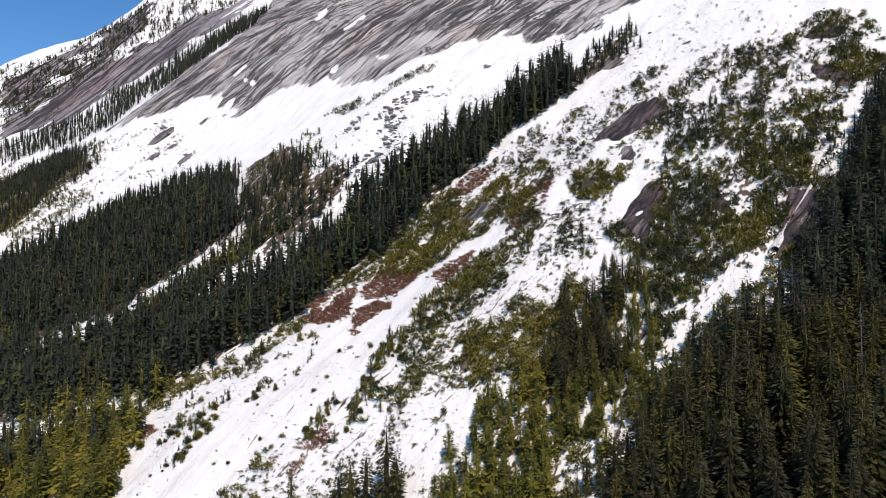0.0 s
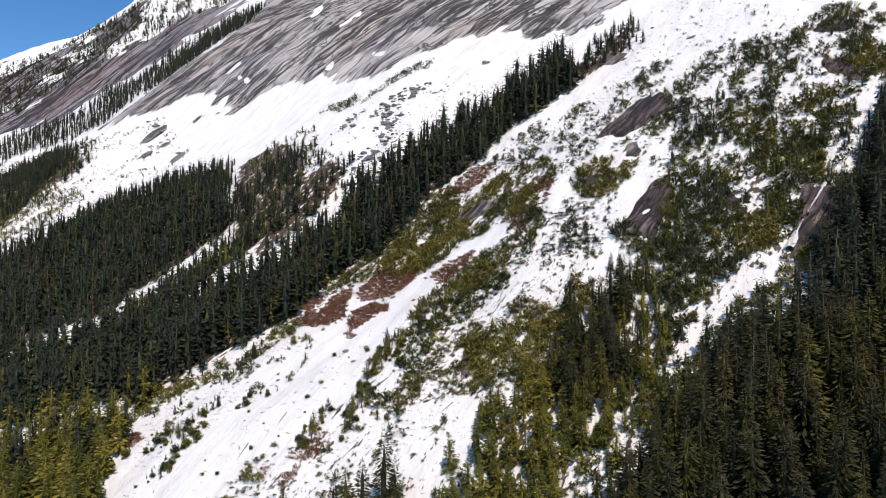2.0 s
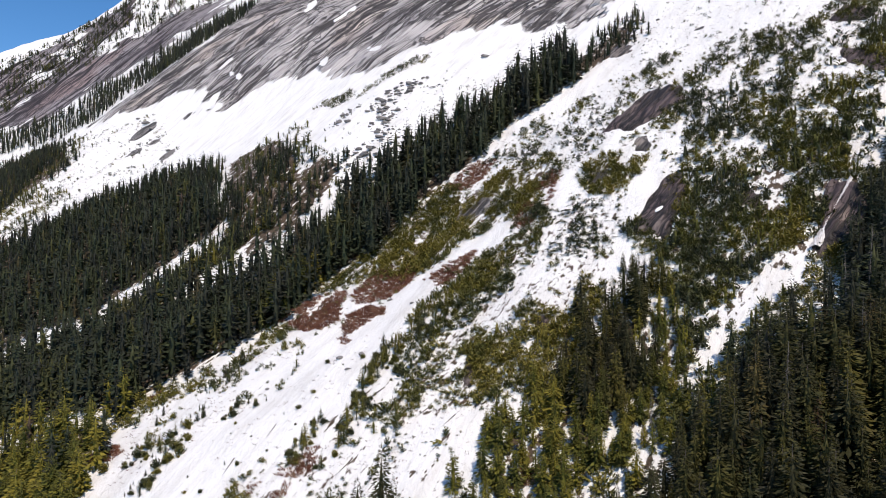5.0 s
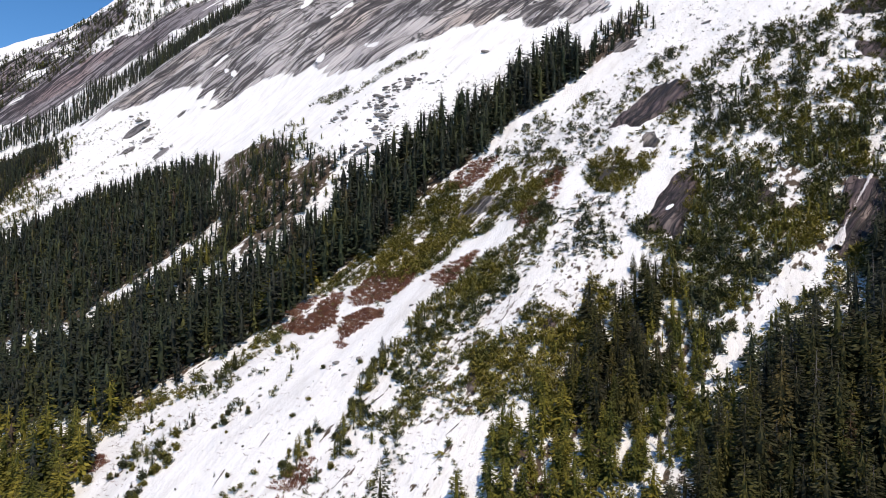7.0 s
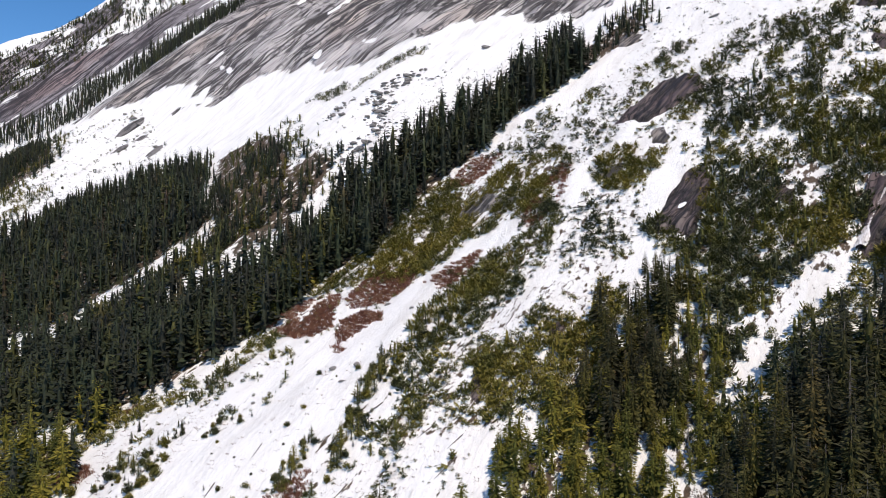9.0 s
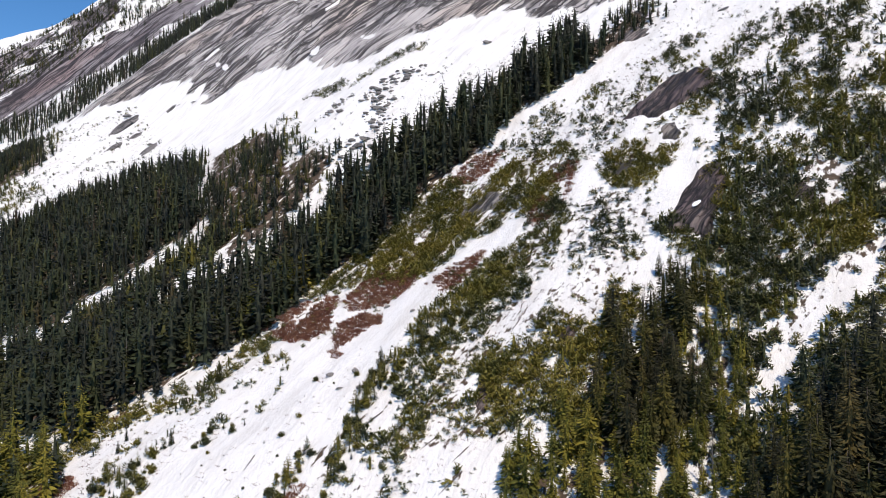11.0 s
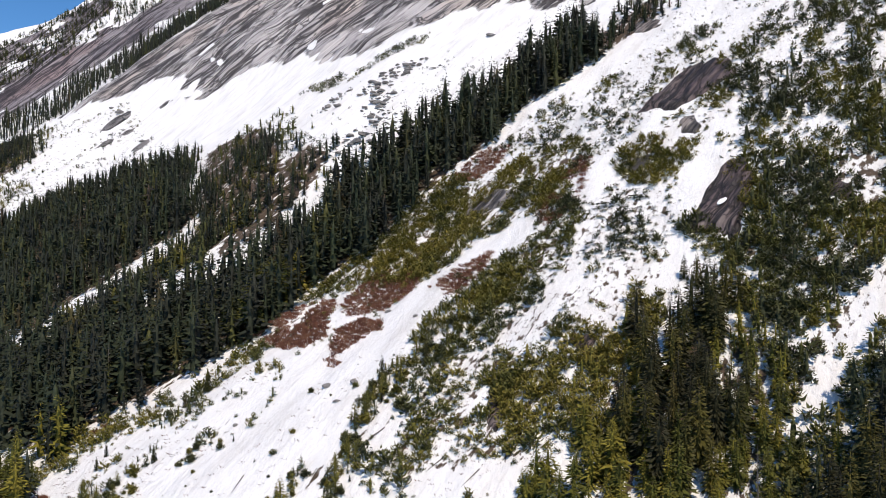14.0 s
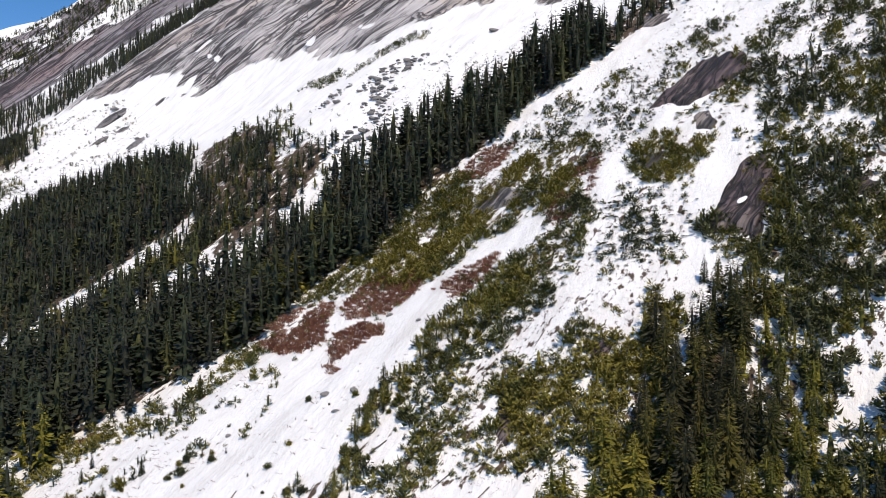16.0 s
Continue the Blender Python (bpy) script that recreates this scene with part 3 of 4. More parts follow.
def granite(tree, grey, warm, dark, run, normal, size=1.0, wander=55.0):
    """Ice-worn granite: fine grey and rusty stripes one way, long open joints, black water streaks, broken ledges with
    their shade painted in.
    """
    def way(along, across):
        return face_coordinates(tree, run, normal, along / size, across / size, wander * size)
    fine = grain(tree, way(0.012, 0.52), 1.0, 3.0, 0.6)
    streaks = grain(tree, way(0.006, 0.13), 1.0, 4.0, 0.55)
    patches = grain(tree, way(0.008, 0.016), 1.0, 5.0, 0.6)
    broken = grain(tree, way(0.03, 0.075), 1.0, 6.0, 0.68)
    colour = blend(tree, maths(tree, "MULTIPLY", step(tree, patches, 0.50, 0.66), 0.85), grey, warm)
    colour = blend(tree, 1.0, colour, ramp(tree, fine, ((0.30, (0.74, 0.73, 0.74)), (0.5, (1.0, 1.0, 1.0)), (0.70, (1.22, 1.21, 1.20)))), "MULTIPLY")
    colour = blend(tree, 1.0, colour, ramp(tree, broken, ((0.33, (0.84, 0.83, 0.84)), (0.5, (1.0, 1.0, 1.0)), (0.66, (1.1, 1.1, 1.09)))), "MULTIPLY")
    plates = []
    for feature, output in (("F1", "Color"), ("DISTANCE_TO_EDGE", "Distance")):
        cells = node(tree, "ShaderNodeTexVoronoi", Scale=1.0)
        cells.feature = feature
        bent = tree.nodes.new("ShaderNodeVectorMath")
        link(tree, way(0.016, 0.075), bent.inputs[0])
        link(tree, maths(tree, "MULTIPLY", broken, 0.6), bent.inputs[1])
        link(tree, bent.outputs[0], cells.inputs["Vector"])
        plates.append(cells.outputs[output])
    tone = tree.nodes.new("ShaderNodeSeparateColor")
    link(tree, plates[0], tone.inputs[0])
    colour = blend(tree, 1.0, colour, ramp(tree, tone.outputs[0], ((0.0, (0.80, 0.79, 0.80)), (0.5, (1.0, 0.99, 0.98)), (1.0, (1.12, 1.11, 1.09)))), "MULTIPLY")
    colour = blend(tree, maths(tree, "MULTIPLY", step(tree, streaks, 0.58, 0.72), 0.6), colour, dark)
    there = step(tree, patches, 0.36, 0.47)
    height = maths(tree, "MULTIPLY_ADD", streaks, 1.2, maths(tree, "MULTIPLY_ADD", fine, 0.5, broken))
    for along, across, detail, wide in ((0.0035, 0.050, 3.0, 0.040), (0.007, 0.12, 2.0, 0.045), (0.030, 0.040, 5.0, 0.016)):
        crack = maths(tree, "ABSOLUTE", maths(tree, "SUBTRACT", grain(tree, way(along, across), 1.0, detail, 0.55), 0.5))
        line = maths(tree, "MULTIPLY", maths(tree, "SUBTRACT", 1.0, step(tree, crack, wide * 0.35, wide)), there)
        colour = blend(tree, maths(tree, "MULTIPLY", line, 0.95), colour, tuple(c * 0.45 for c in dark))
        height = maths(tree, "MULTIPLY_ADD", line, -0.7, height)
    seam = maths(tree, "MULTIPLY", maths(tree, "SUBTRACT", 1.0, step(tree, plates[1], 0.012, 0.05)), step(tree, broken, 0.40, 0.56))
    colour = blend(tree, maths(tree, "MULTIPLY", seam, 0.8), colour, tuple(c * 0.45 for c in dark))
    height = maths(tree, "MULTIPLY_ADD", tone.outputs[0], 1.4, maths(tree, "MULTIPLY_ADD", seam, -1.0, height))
    # shade under the broken ledges, painted as dark blotches and dented in the bump
    shaded_hollow = maths(tree, "MULTIPLY", step(tree, broken, 0.60, 0.65), there)
    colour = blend(tree, maths(tree, "MULTIPLY", shaded_hollow, 0.7), colour, dark)
    return colour, maths(tree, "MULTIPLY_ADD", shaded_hollow, -1.0, height)


CLIFF_RUN, CLIFF_NORMAL = (0.71, 0.29, 0.63), (-0.365, -0.584, 0.73)
FAR_RUN, FAR_NORMAL = (0.45, 0.52, 0.72), (-0.46, -0.90, 1.0)
SLAB_RUN, SLAB_NORMAL = (0.62, 0.47, 0.62), (-0.41, -0.73, 1.0)


def slope_material():
    m, tree, shader = material("snow_and_rock")
    rock = node(tree, "ShaderNodeAttribute")
    rock.attribute_name = "rock"
    bare = node(tree, "ShaderNodeAttribute")
    bare.attribute_name = "bare"
    far = node(tree, "ShaderNodeAttribute")
    far.attribute_name = "far"
    edge = grain(tree, face_coordinates(tree, CLIFF_RUN, CLIFF_NORMAL, 0.014, 0.055), 1.0, 7.0, 0.62)
    near_edge = grain(tree, slope_coordinates(tree, 0.22, 0.5, 0.3), 1.0, 5.0, 0.65)
    shift = maths(tree, "MULTIPLY", maths(tree, "SUBTRACT", edge, 0.5), 1.5)
    rock_mask = step(tree, maths(tree, "ADD", rock.outputs["Fac"], shift), 0.46, 0.54)
    bare_mask = step(tree, maths(tree, "ADD", bare.outputs["Fac"], maths(tree, "MULTIPLY", maths(tree, "SUBTRACT", near_edge, 0.5), 1.3)), 0.46, 0.54)
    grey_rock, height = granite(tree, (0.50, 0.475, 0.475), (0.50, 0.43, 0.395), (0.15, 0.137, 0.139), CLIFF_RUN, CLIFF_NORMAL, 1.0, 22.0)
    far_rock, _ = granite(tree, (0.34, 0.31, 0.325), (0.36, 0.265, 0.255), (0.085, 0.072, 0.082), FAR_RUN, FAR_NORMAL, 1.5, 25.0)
    stone = blend(tree, far.outputs["Fac"], grey_rock, far_rock)
    soil = ramp(tree, grain(tree, place_of(tree), 1.1, 6.0, 0.7), ((0.3, (0.035, 0.028, 0.02)), (0.55, (0.10, 0.07, 0.05)), (0.75, (0.17, 0.12, 0.085))))
    dirt = grain(tree, slope_coordinates(tree, 0.02, 0.16, 0.05), 1.0, 6.0, 0.7)
    snow = ramp(tree, dirt, ((0.36, (0.885, 0.88, 0.875)), (0.52, (0.835, 0.825, 0.815)), (0.70, (0.70, 0.68, 0.66))))
    runnels = grain(tree, slope_coordinates(tree, 0.05, 0.8, 0.3), 1.0, 5.0, 0.65)
    snow = blend(tree, maths(tree, "MULTIPLY", step(tree, runnels, 0.56, 0.72), 0.5), snow, (0.55, 0.535, 0.525))
    colour = blend(tree, bare_mask, snow, soil)
    colour = blend(tree, rock_mask, colour, stone)
    link(tree, colour, shader.inputs["Base Color"])
    shader.inputs["Roughness"].default_value = 0.75
    shader.inputs["Specular IOR Level"].default_value = 0.25
    rough = grain(tree, slope_coordinates(tree, 0.25, 0.7, 0.5), 1.0, 6.0, 0.65)
    relief(tree, shader, maths(tree, "MULTIPLY_ADD", maths(tree, "MULTIPLY", rock_mask, height), 3.0, maths(tree, "MULTIPLY", rough, 1.1)), 0.8, 1.0)
    return m


def needle_material(name, stops, per_object):
    """Needles: the tone changes from tree to tree and from twig to twig."""
    m, tree, shader = material(name)
    if per_object:
        tone = tree.nodes.new("ShaderNodeObjectInfo").outputs["Random"]
    else:
        tint = node(tree, "ShaderNodeAttribute")
        tint.attribute_name = "tint"
        tone = tint.outputs["Fac"]
    twig = tree.nodes.new("ShaderNodeNewGeometry").outputs["Random Per Island"]
    fine = grain(tree, place_of(tree), 1.6, 4.0, 0.7)
    colour = ramp(tree, tone, stops)
    spread = maths(tree, "ADD", maths(tree, "MULTIPLY", twig, 0.7), maths(tree, "MULTIPLY", fine, 1.1))
    colour = blend(tree, 1.0, colour, ramp(tree, maths(tree, "MULTIPLY", spread, 0.55), ((0.1, (0.45, 0.45, 0.45)), (0.9, (1.7, 1.65, 1.5)))), "MULTIPLY")
    link(tree, colour, shader.inputs["Base Color"])
    shader.inputs["Roughness"].default_value = 0.65
    shader.inputs["Specular IOR Level"].default_value = 0.2
    return m


def plain_material(name, stops, scale, rough=0.8, bump=0.4, stretch=None):
    m, tree, shader = material(name)
    if stretch:
        vector = slope_coordinates(tree, *stretch)
    else:
        vector = place_of(tree)
    tone = grain(tree, vector, scale, 6.0, 0.65)
    link(tree, ramp(tree, tone, stops), shader.inputs["Base Color"])
    shader.inputs["Roughness"].default_value = rough
    relief(tree, shader, tone, bump, 0.3)
    return m


def slab_material(name, grey, warm, dark, size):
    m, tree, shader = material(name)
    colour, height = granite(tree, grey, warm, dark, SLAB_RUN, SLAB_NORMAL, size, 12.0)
    link(tree, colour, shader.inputs["Base Color"])
    shader.inputs["Roughness"].default_value = 0.6
    relief(tree, shader, height, 0.8, 0.6)
    return m


FIR = ((0.0, (0.020, 0.022, 0.018)), (0.35, (0.024, 0.029, 0.019)), (0.7, (0.025, 0.035, 0.019)), (0.88, (0.036, 0.042, 0.019)), (0.97, (0.060, 0.062, 0.020)), (1.0, (0.060, 0.042, 0.032)))
WARM_FIR = ((0.0, (0.022, 0.022, 0.012)), (0.35, (0.029, 0.029, 0.013)), (0.65, (0.036, 0.037, 0.012)), (0.85, (0.054, 0.051, 0.013)), (0.95, (0.075, 0.066, 0.016)), (1.0, (0.065, 0.043, 0.027)))
CEDAR = ((0.0, (0.058, 0.064, 0.015)), (0.35, (0.085, 0.086, 0.017)), (0.7, (0.125, 0.115, 0.020)), (1.0, (0.175, 0.148, 0.026)))
SCRUBBY = ((0.0, (0.044, 0.050, 0.026)), (0.35, (0.068, 0.073, 0.024)), (0.7, (0.110, 0.102, 0.022)), (1.0, (0.165, 0.140, 0.032)))
TWIGS = ((0.0, (0.095, 0.038, 0.028)), (0.6, (0.17, 0.070, 0.048)), (1.0, (0.21, 0.12, 0.08)))
NEEDLES = {"fir": needle_material("fir_needles", FIR, False), "cedar": needle_material("cedar_fronds", CEDAR, False),
           "scrub": needle_material("scrub_leaves", SCRUBBY, False), "twigs": needle_material("bare_twigs", TWIGS, False)}
OBJECT_NEEDLES = {"fir": needle_material("fir_needles_tree", WARM_FIR, True), "cedar": needle_material("cedar_fronds_tree", CEDAR, True),
                  "scrub": needle_material("scrub_leaves_bush", SCRUBBY, True)}
BARK = plain_material("bark", ((0.3, (0.05, 0.04, 0.035)), (0.7, (0.16, 0.13, 0.11))), 3.0)
DEADWOOD = plain_material("bleached_wood", ((0.3, (0.06, 0.052, 0.047)), (0.7, (0.19, 0.17, 0.155))), 3.0)
STONE = plain_material("boulder_granite", ((0.3, (0.10, 0.095, 0.09)), (0.55, (0.20, 0.19, 0.185)), (0.75, (0.30, 0.285, 0.27))), 0.9, 0.85, 0.7)
SLAB = slab_material("wet_dark_granite", (0.088, 0.062, 0.064), (0.20, 0.160, 0.148), (0.020, 0.014, 0.015), 0.3)
GREY_SLAB = slab_material("grey_granite", (0.24, 0.225, 0.22), (0.27, 0.215, 0.18), (0.06, 0.054, 0.055), 0.4)
SLOPE_SURFACE = slope_material()


# ---- the mountainside ----
def mesh_from(name, verts, faces, mat, **layers):
    """A mesh from an array of places and one of faces (all with the same number of corners)."""
    mesh = bpy.data.meshes.new(name)
    verts, faces = np.asarray(verts, np.float32), np.asarray(faces, np.int32)
    mesh.vertices.add(len(verts))
    mesh.vertices.foreach_set("co", verts.ravel())
    n, k = faces.shape
    mesh.loops.add(n * k)
    mesh.loops.foreach_set("vertex_index", faces.ravel())
    mesh.polygons.add(n)
    mesh.polygons.foreach_set("loop_start", np.arange(0, n * k, k, dtype=np.int32))
    mesh.update(calc_edges=True)
    for layer, values in layers.items():
        mesh.attributes.new(layer, "FLOAT", "POINT").data.foreach_set("value", np.asarray(values, np.float32))
    mesh.materials.append(mat)
    mesh.validate()
    return mesh


def mask(x, y, outline, width):
    """1 inside an outline, 0 outside, with an edge some metres wide."""
    out = np.zeros(x.shape)
    pick = near_box(x, y, outline, width * 2)
    out[pick] = np.clip(0.5 + inside(x[pick], y[pick], outline) / width, 0, 1)
    return out


def mountainside():
    # rays and rings about the valley side where the flight begins: fine ahead, coarse elsewhere
    turns = np.concatenate([np.linspace(-180, -44, 60)[:-1], np.linspace(-44, 46, 500)[:-1], np.linspace(46, 180, 60)])
    rings = np.concatenate([np.geomspace(4, 140, 24)[:-1], np.geomspace(140, 430, 100)[:-1], np.geomspace(430, 950, 160)[:-1], np.geomspace(950, 1750, 50)[:-1], np.geomspace(1750, 4800, 24)])
    a, d = np.meshgrid(np.radians(turns), rings)
    x, y = d * np.sin(a), d * np.cos(a)
    z = ground(x, y)
    rock = mask(x, y, CLIFF, 26.0)
    for outline in CLIFF_SNOW.values():
        rock = np.minimum(rock, 1 - mask(x, y, outline, 9.0))
    side, joint = -0.586 * x + 0.753 * y + 0.310 * z, 0.71 * x + 0.29 * y + 0.63 * z  # across and along the joints
    sheet = side / 26.0 + 1.2 * fractal(side, joint * 0.35, 70.0, 3, 61)
    z = z + rock * 4.5 * (sheet - np.floor(sheet)) ** 1.5
    z = z + rock * (4.5 * fractal(side, joint * 0.3, 34.0, 4, 41) + 2.5 * np.abs(fractal(side, joint * 0.15, 14.0, 3, 47)))
    far = mask(x, y, FAR_ROCK, 30.0)
    across, along = x * 0.815 - y * 0.58, x * 0.58 + y * 0.815
    far_bare = far * np.clip(0.66 + 0.95 * fractal(x * 0.37 - y * 0.93, (x * 0.93 + y * 0.37) * 0.35, 60.0, 4, 23), 0, 1)
    for outline in FAR_SNOW.values():
        far_bare = np.minimum(far_bare, 1 - 0.72 * mask(x, y, outline, 20.0))
    z = z + far * 7.0 * fractal(across, along * 0.4, 55.0, 4, 51)
    rock = np.maximum(rock, far_bare)
    bare = np.zeros(x.shape)
    for outline in BRUSH.values():
        bare = np.maximum(bare, 0.5 * mask(x, y, outline, 9.0))
    for name, (outline, kind, *_) in FOREST.items():
        bare = np.maximum(bare, (0.30 if "strip" in name or "far" in name else 0.62 if kind == "fir" else 0.5) * mask(x, y, outline, 8.0))
    for name, (outline, spacing, *_) in SCRUB.items():
        bare = np.maximum(bare, np.clip(0.95 - spacing * 0.3, 0, 0.46) * mask(x, y, outline, 6.0))
    rows, columns = x.shape
    index = np.arange(rows * columns).reshape(rows, columns)
    faces = np.stack([index[:-1, :-1], index[:-1, 1:], index[1:, 1:], index[1:, :-1]], -1).reshape(-1, 4)[:, ::-1]
    mesh = mesh_from("ground", np.stack([x, y, z], -1).reshape(-1, 3), faces, SLOPE_SURFACE,
                     rock=rock.ravel(), bare=bare.ravel(), far=far.ravel())
    mesh.polygons.foreach_set("use_smooth", np.ones(len(mesh.polygons), bool))
    return tagged(new("ground", mesh), "steep mountainside of spring snow, bare granite and brown soil", "mountainside", kind="structure")


mountainside()


# ---- plants ----
def branch(out, root, heading, length, width, droop, ridge, skew=0.0):
    """A drooping spray: a narrow folded kite from root to tip."""
    dx, dy = math.cos(heading), math.sin(heading)
    n = len(out[0])
    mx, my, mz = root[0] + dx * length * 0.5, root[1] + dy * length * 0.5, root[2] - droop * 0.3 - ridge
    out[0] += [root, (mx - dy * width, my + dx * width, mz + skew), (root[0] + dx * length, root[1] + dy * length, root[2] - droop),
               (mx + dy * width, my - dx * width, mz - skew)]
    out[1] += [(n, n + 1, n + 2), (n, n + 2, n + 3)]


def conifer(seed, whorls, per, reach=0.16, ragged=0.25, droop=0.35, low=0.06, blunt=0.0, wide=0.15, core=6, fill=0.35, fold=0.14):
    """The crown of a conifer one metre high: whorls of drooping sprays, shorter towards the tip, about a ragged core."""
    rng, out = random.Random(seed), [[], []]

    def span(f):
        return reach * ((1 - f) ** (0.62 - 0.2 * blunt) + 0.02) * (0.7 + 0.3 * min(1, f * 6))
    for k in range(whorls):
        f = k / (whorls - 1)
        start = rng.random() * 7
        bulge = 1 + 0.22 * ragged * math.sin(f * 19 + seed)
        for j in range(max(5, round(per * (0.6 + 0.4 * (1 - f))))):
            if rng.random() < ragged * 0.3 * (1 - f):
                continue
            z = low + (0.985 - low) * f ** 0.92 + (rng.random() - 0.5) * 3.0 / whorls
            full = span(f) * bulge * (1 + ragged * (1 - 0.6 * f) * (rng.random() * 2.0 - 1.25))
            heading = start + j * 2 * math.pi / per + rng.random() * 0.9
            inner = full * rng.choice((0.2, 0.4, 0.55))
            length = full - inner
            branch(out, (inner * math.cos(heading), inner * math.sin(heading), z - inner * droop * 0.7), heading + rng.uniform(-0.35, 0.35), length,
                   full * wide * (0.7 + 0.8 * rng.random()), length * droop * (0.1 + 1.6 * rng.random()) * (1.15 - f), full * fold * rng.uniform(0.5, 1.3),
                   full * rng.uniform(-0.1, 0.1))
    n = len(out[0])
    out[0] += [(0.006, 0, 0.94), (-0.004, 0.005, 0.94), (-0.004, -0.005, 0.94), (0, 0, 1.0)]
    out[1] += [(n, n + 1, n + 3), (n + 1, n + 2, n + 3), (n + 2, n, n + 3)]
    rings = 5
    base = len(out[0])
    for r in range(rings):
        f = r / rings
        for c in range(core):
            d = span(0.84 * f) * rng.uniform(0.4, 1.0) * fill
            a = c * 2 * math.pi / core + 0.4 * r
            out[0].append((d * math.cos(a), d * math.sin(a), low + (0.84 - low) * f))
    out[0].append((0, 0, 0.86))
    for r in range(rings - 1):
        for c in range(core):
            a, b = base + r * core + c, base + r * core + (c + 1) % core
            out[1] += [(a, b, b + core), (a, b + core, a + core)]
    for c in range(core):
        out[1].append((base + (rings - 1) * core + c, base + (rings - 1) * core + (c + 1) % core, base + rings * core))
    return np.array(out[0]), np.array(out[1])


def bush(seed, lobes, per, flat=False):
    """A dwarf conifer, one metre high and wider than that: a few rounded lobes of upturned sprays, each with a short leader.
    A flat one has been pressed down the slope by the snow."""
    rng, out = random.Random(seed), [[], []]
    for s in range(lobes):
        a, r = rng.random() * 6.28, 0.38 * rng.random() ** 0.6
        foot = (r * math.cos(a), r * math.sin(a))
        high = (0.5 + 0.5 * rng.random()) * (1.1 - 0.6 * r)
        if s == 0:
            foot, high = (0.0, 0.0), 1.0
        lean = (rng.uniform(-0.2, 0.08), rng.uniform(-0.2, 0.08))
        if flat:
            lean = (rng.uniform(-1.4, -0.5), rng.uniform(-0.5, 0.1))
        tip = (foot[0] + lean[0] * high, foot[1] + lean[1] * high, high * (0.5 if flat else 0.96))
        if flat:
            tip = (tip[0], tip[1], tip[2] + 0.42 * tip[0] + 0.58 * tip[1])
        n = len(out[0])
        out[0] += [(0, 0, 0), (foot[0] - 0.03, foot[1], 0.0), (foot[0] + 0.03, foot[1] + 0.02, 0.0), tip]
        out[1] += [(n + 1, n + 2, n + 3), (n, n + 1, n + 2)]
        wide = rng.uniform(0.24, 0.36) * (0.8 + 0.3 * high)
        for k in range(per):
            f = (k + rng.random()) / per * 0.96
            heading = math.pi + rng.uniform(-1.3, 1.3) if flat else k * 2.4 + rng.uniform(-0.5, 0.5)
            reach = wide * (1 - f ** 2.2) * rng.uniform(0.75, 1.15) + 0.05
            inner = reach * rng.uniform(0.2, 0.45)
            root = (foot[0] + (tip[0] - foot[0]) * f + inner * math.cos(heading), foot[1] + (tip[1] - foot[1]) * f + inner * math.sin(heading), 0.02 + f * tip[2] * 0.88)
            rise = rng.uniform(-0.5, 0.35) if flat else rng.uniform(-0.1, 1.3)
            length = reach - inner + 0.10
            branch(out, root, heading, length, 0.04 + 0.035 * rng.random() + 0.08 * length, -length * rise, length * rng.uniform(-0.05, 0.15), length * rng.uniform(-0.25, 0.25))
    return np.array(out[0]), np.array(out[1])


def brushwood(seed, count):
    """Leafless alder brush, one metre high: thin arching rods."""
    rng, out = random.Random(seed), [[], []]
    for _ in range(count):
        a, r = rng.random() * 6.28, 0.7 * rng.random() ** 0.5
        x, y, h = r * math.cos(a), r * math.sin(a), 0.45 + 0.55 * rng.random()
        bx, by = x + rng.uniform(-0.5, 0.15), y + rng.uniform(-0.5, 0.15)
        n, w = len(out[0]), 0.018 + 0.02 * rng.random()
        out[0] += [(x - w, y, 0), (x + w, y + w, 0), ((x + bx) / 2 + w, (y + by) / 2, h * 0.7), ((x + bx) / 2 - w, (y + by) / 2 - w, h * 0.7), (bx, by, h)]
        out[1] += [(n, n + 1, n + 2), (n, n + 2, n + 3), (n + 3, n + 2, n + 4)]
    return np.array(out[0]), np.array(out[1])


def scatter(outline, spacing, seed, clumping=0.0, clump_size=6.2):
    """Places in an outline, about spacing metres apart, thinned where clumping leaves gaps."""
    rng = np.random.RandomState(seed)
    xs, ys = [p[0] for p in outline], [p[1] for p in outline]
    gx, gy = np.meshgrid(np.arange(min(xs) - 4, max(xs) + 4, spacing), np.arange(min(ys) - 4, max(ys) + 4, spacing))
    gx = (gx + rng.uniform(-0.5, 0.5, gx.shape) * spacing).ravel()
    gy = (gy + rng.uniform(-0.5, 0.5, gy.shape) * spacing).ravel()
    wander = min(7.0, 0.13 * (max(xs) - min(xs) + max(ys) - min(ys)))
    keep = inside(gx, gy, outline) + wander * fractal(gx, gy, 3.2 * wander, 3, seed + 3) > spacing * (1.6 * rng.random(gx.shape) - 1.0)
    gx, gy = gx[keep], gy[keep]
    if clumping:
        across, along = gx * 0.815 - gy * 0.58, gx * 0.58 + gy * 0.815
        lump = 0.5 + 0.5 * fractal(across, along * 0.6, clump_size, 3, seed % 97)
        over = lump - 0.235 - clumping * 0.34 - 0.07 * rng.random(gx.shape)
        keep = over > 0
        gx, gy, vigour = gx[keep], gy[keep], np.clip(over[keep] / 0.2, 0, 1)
    else:
        vigour = np.full(gx.shape, 0.6)
    return gx, gy, rng, vigour


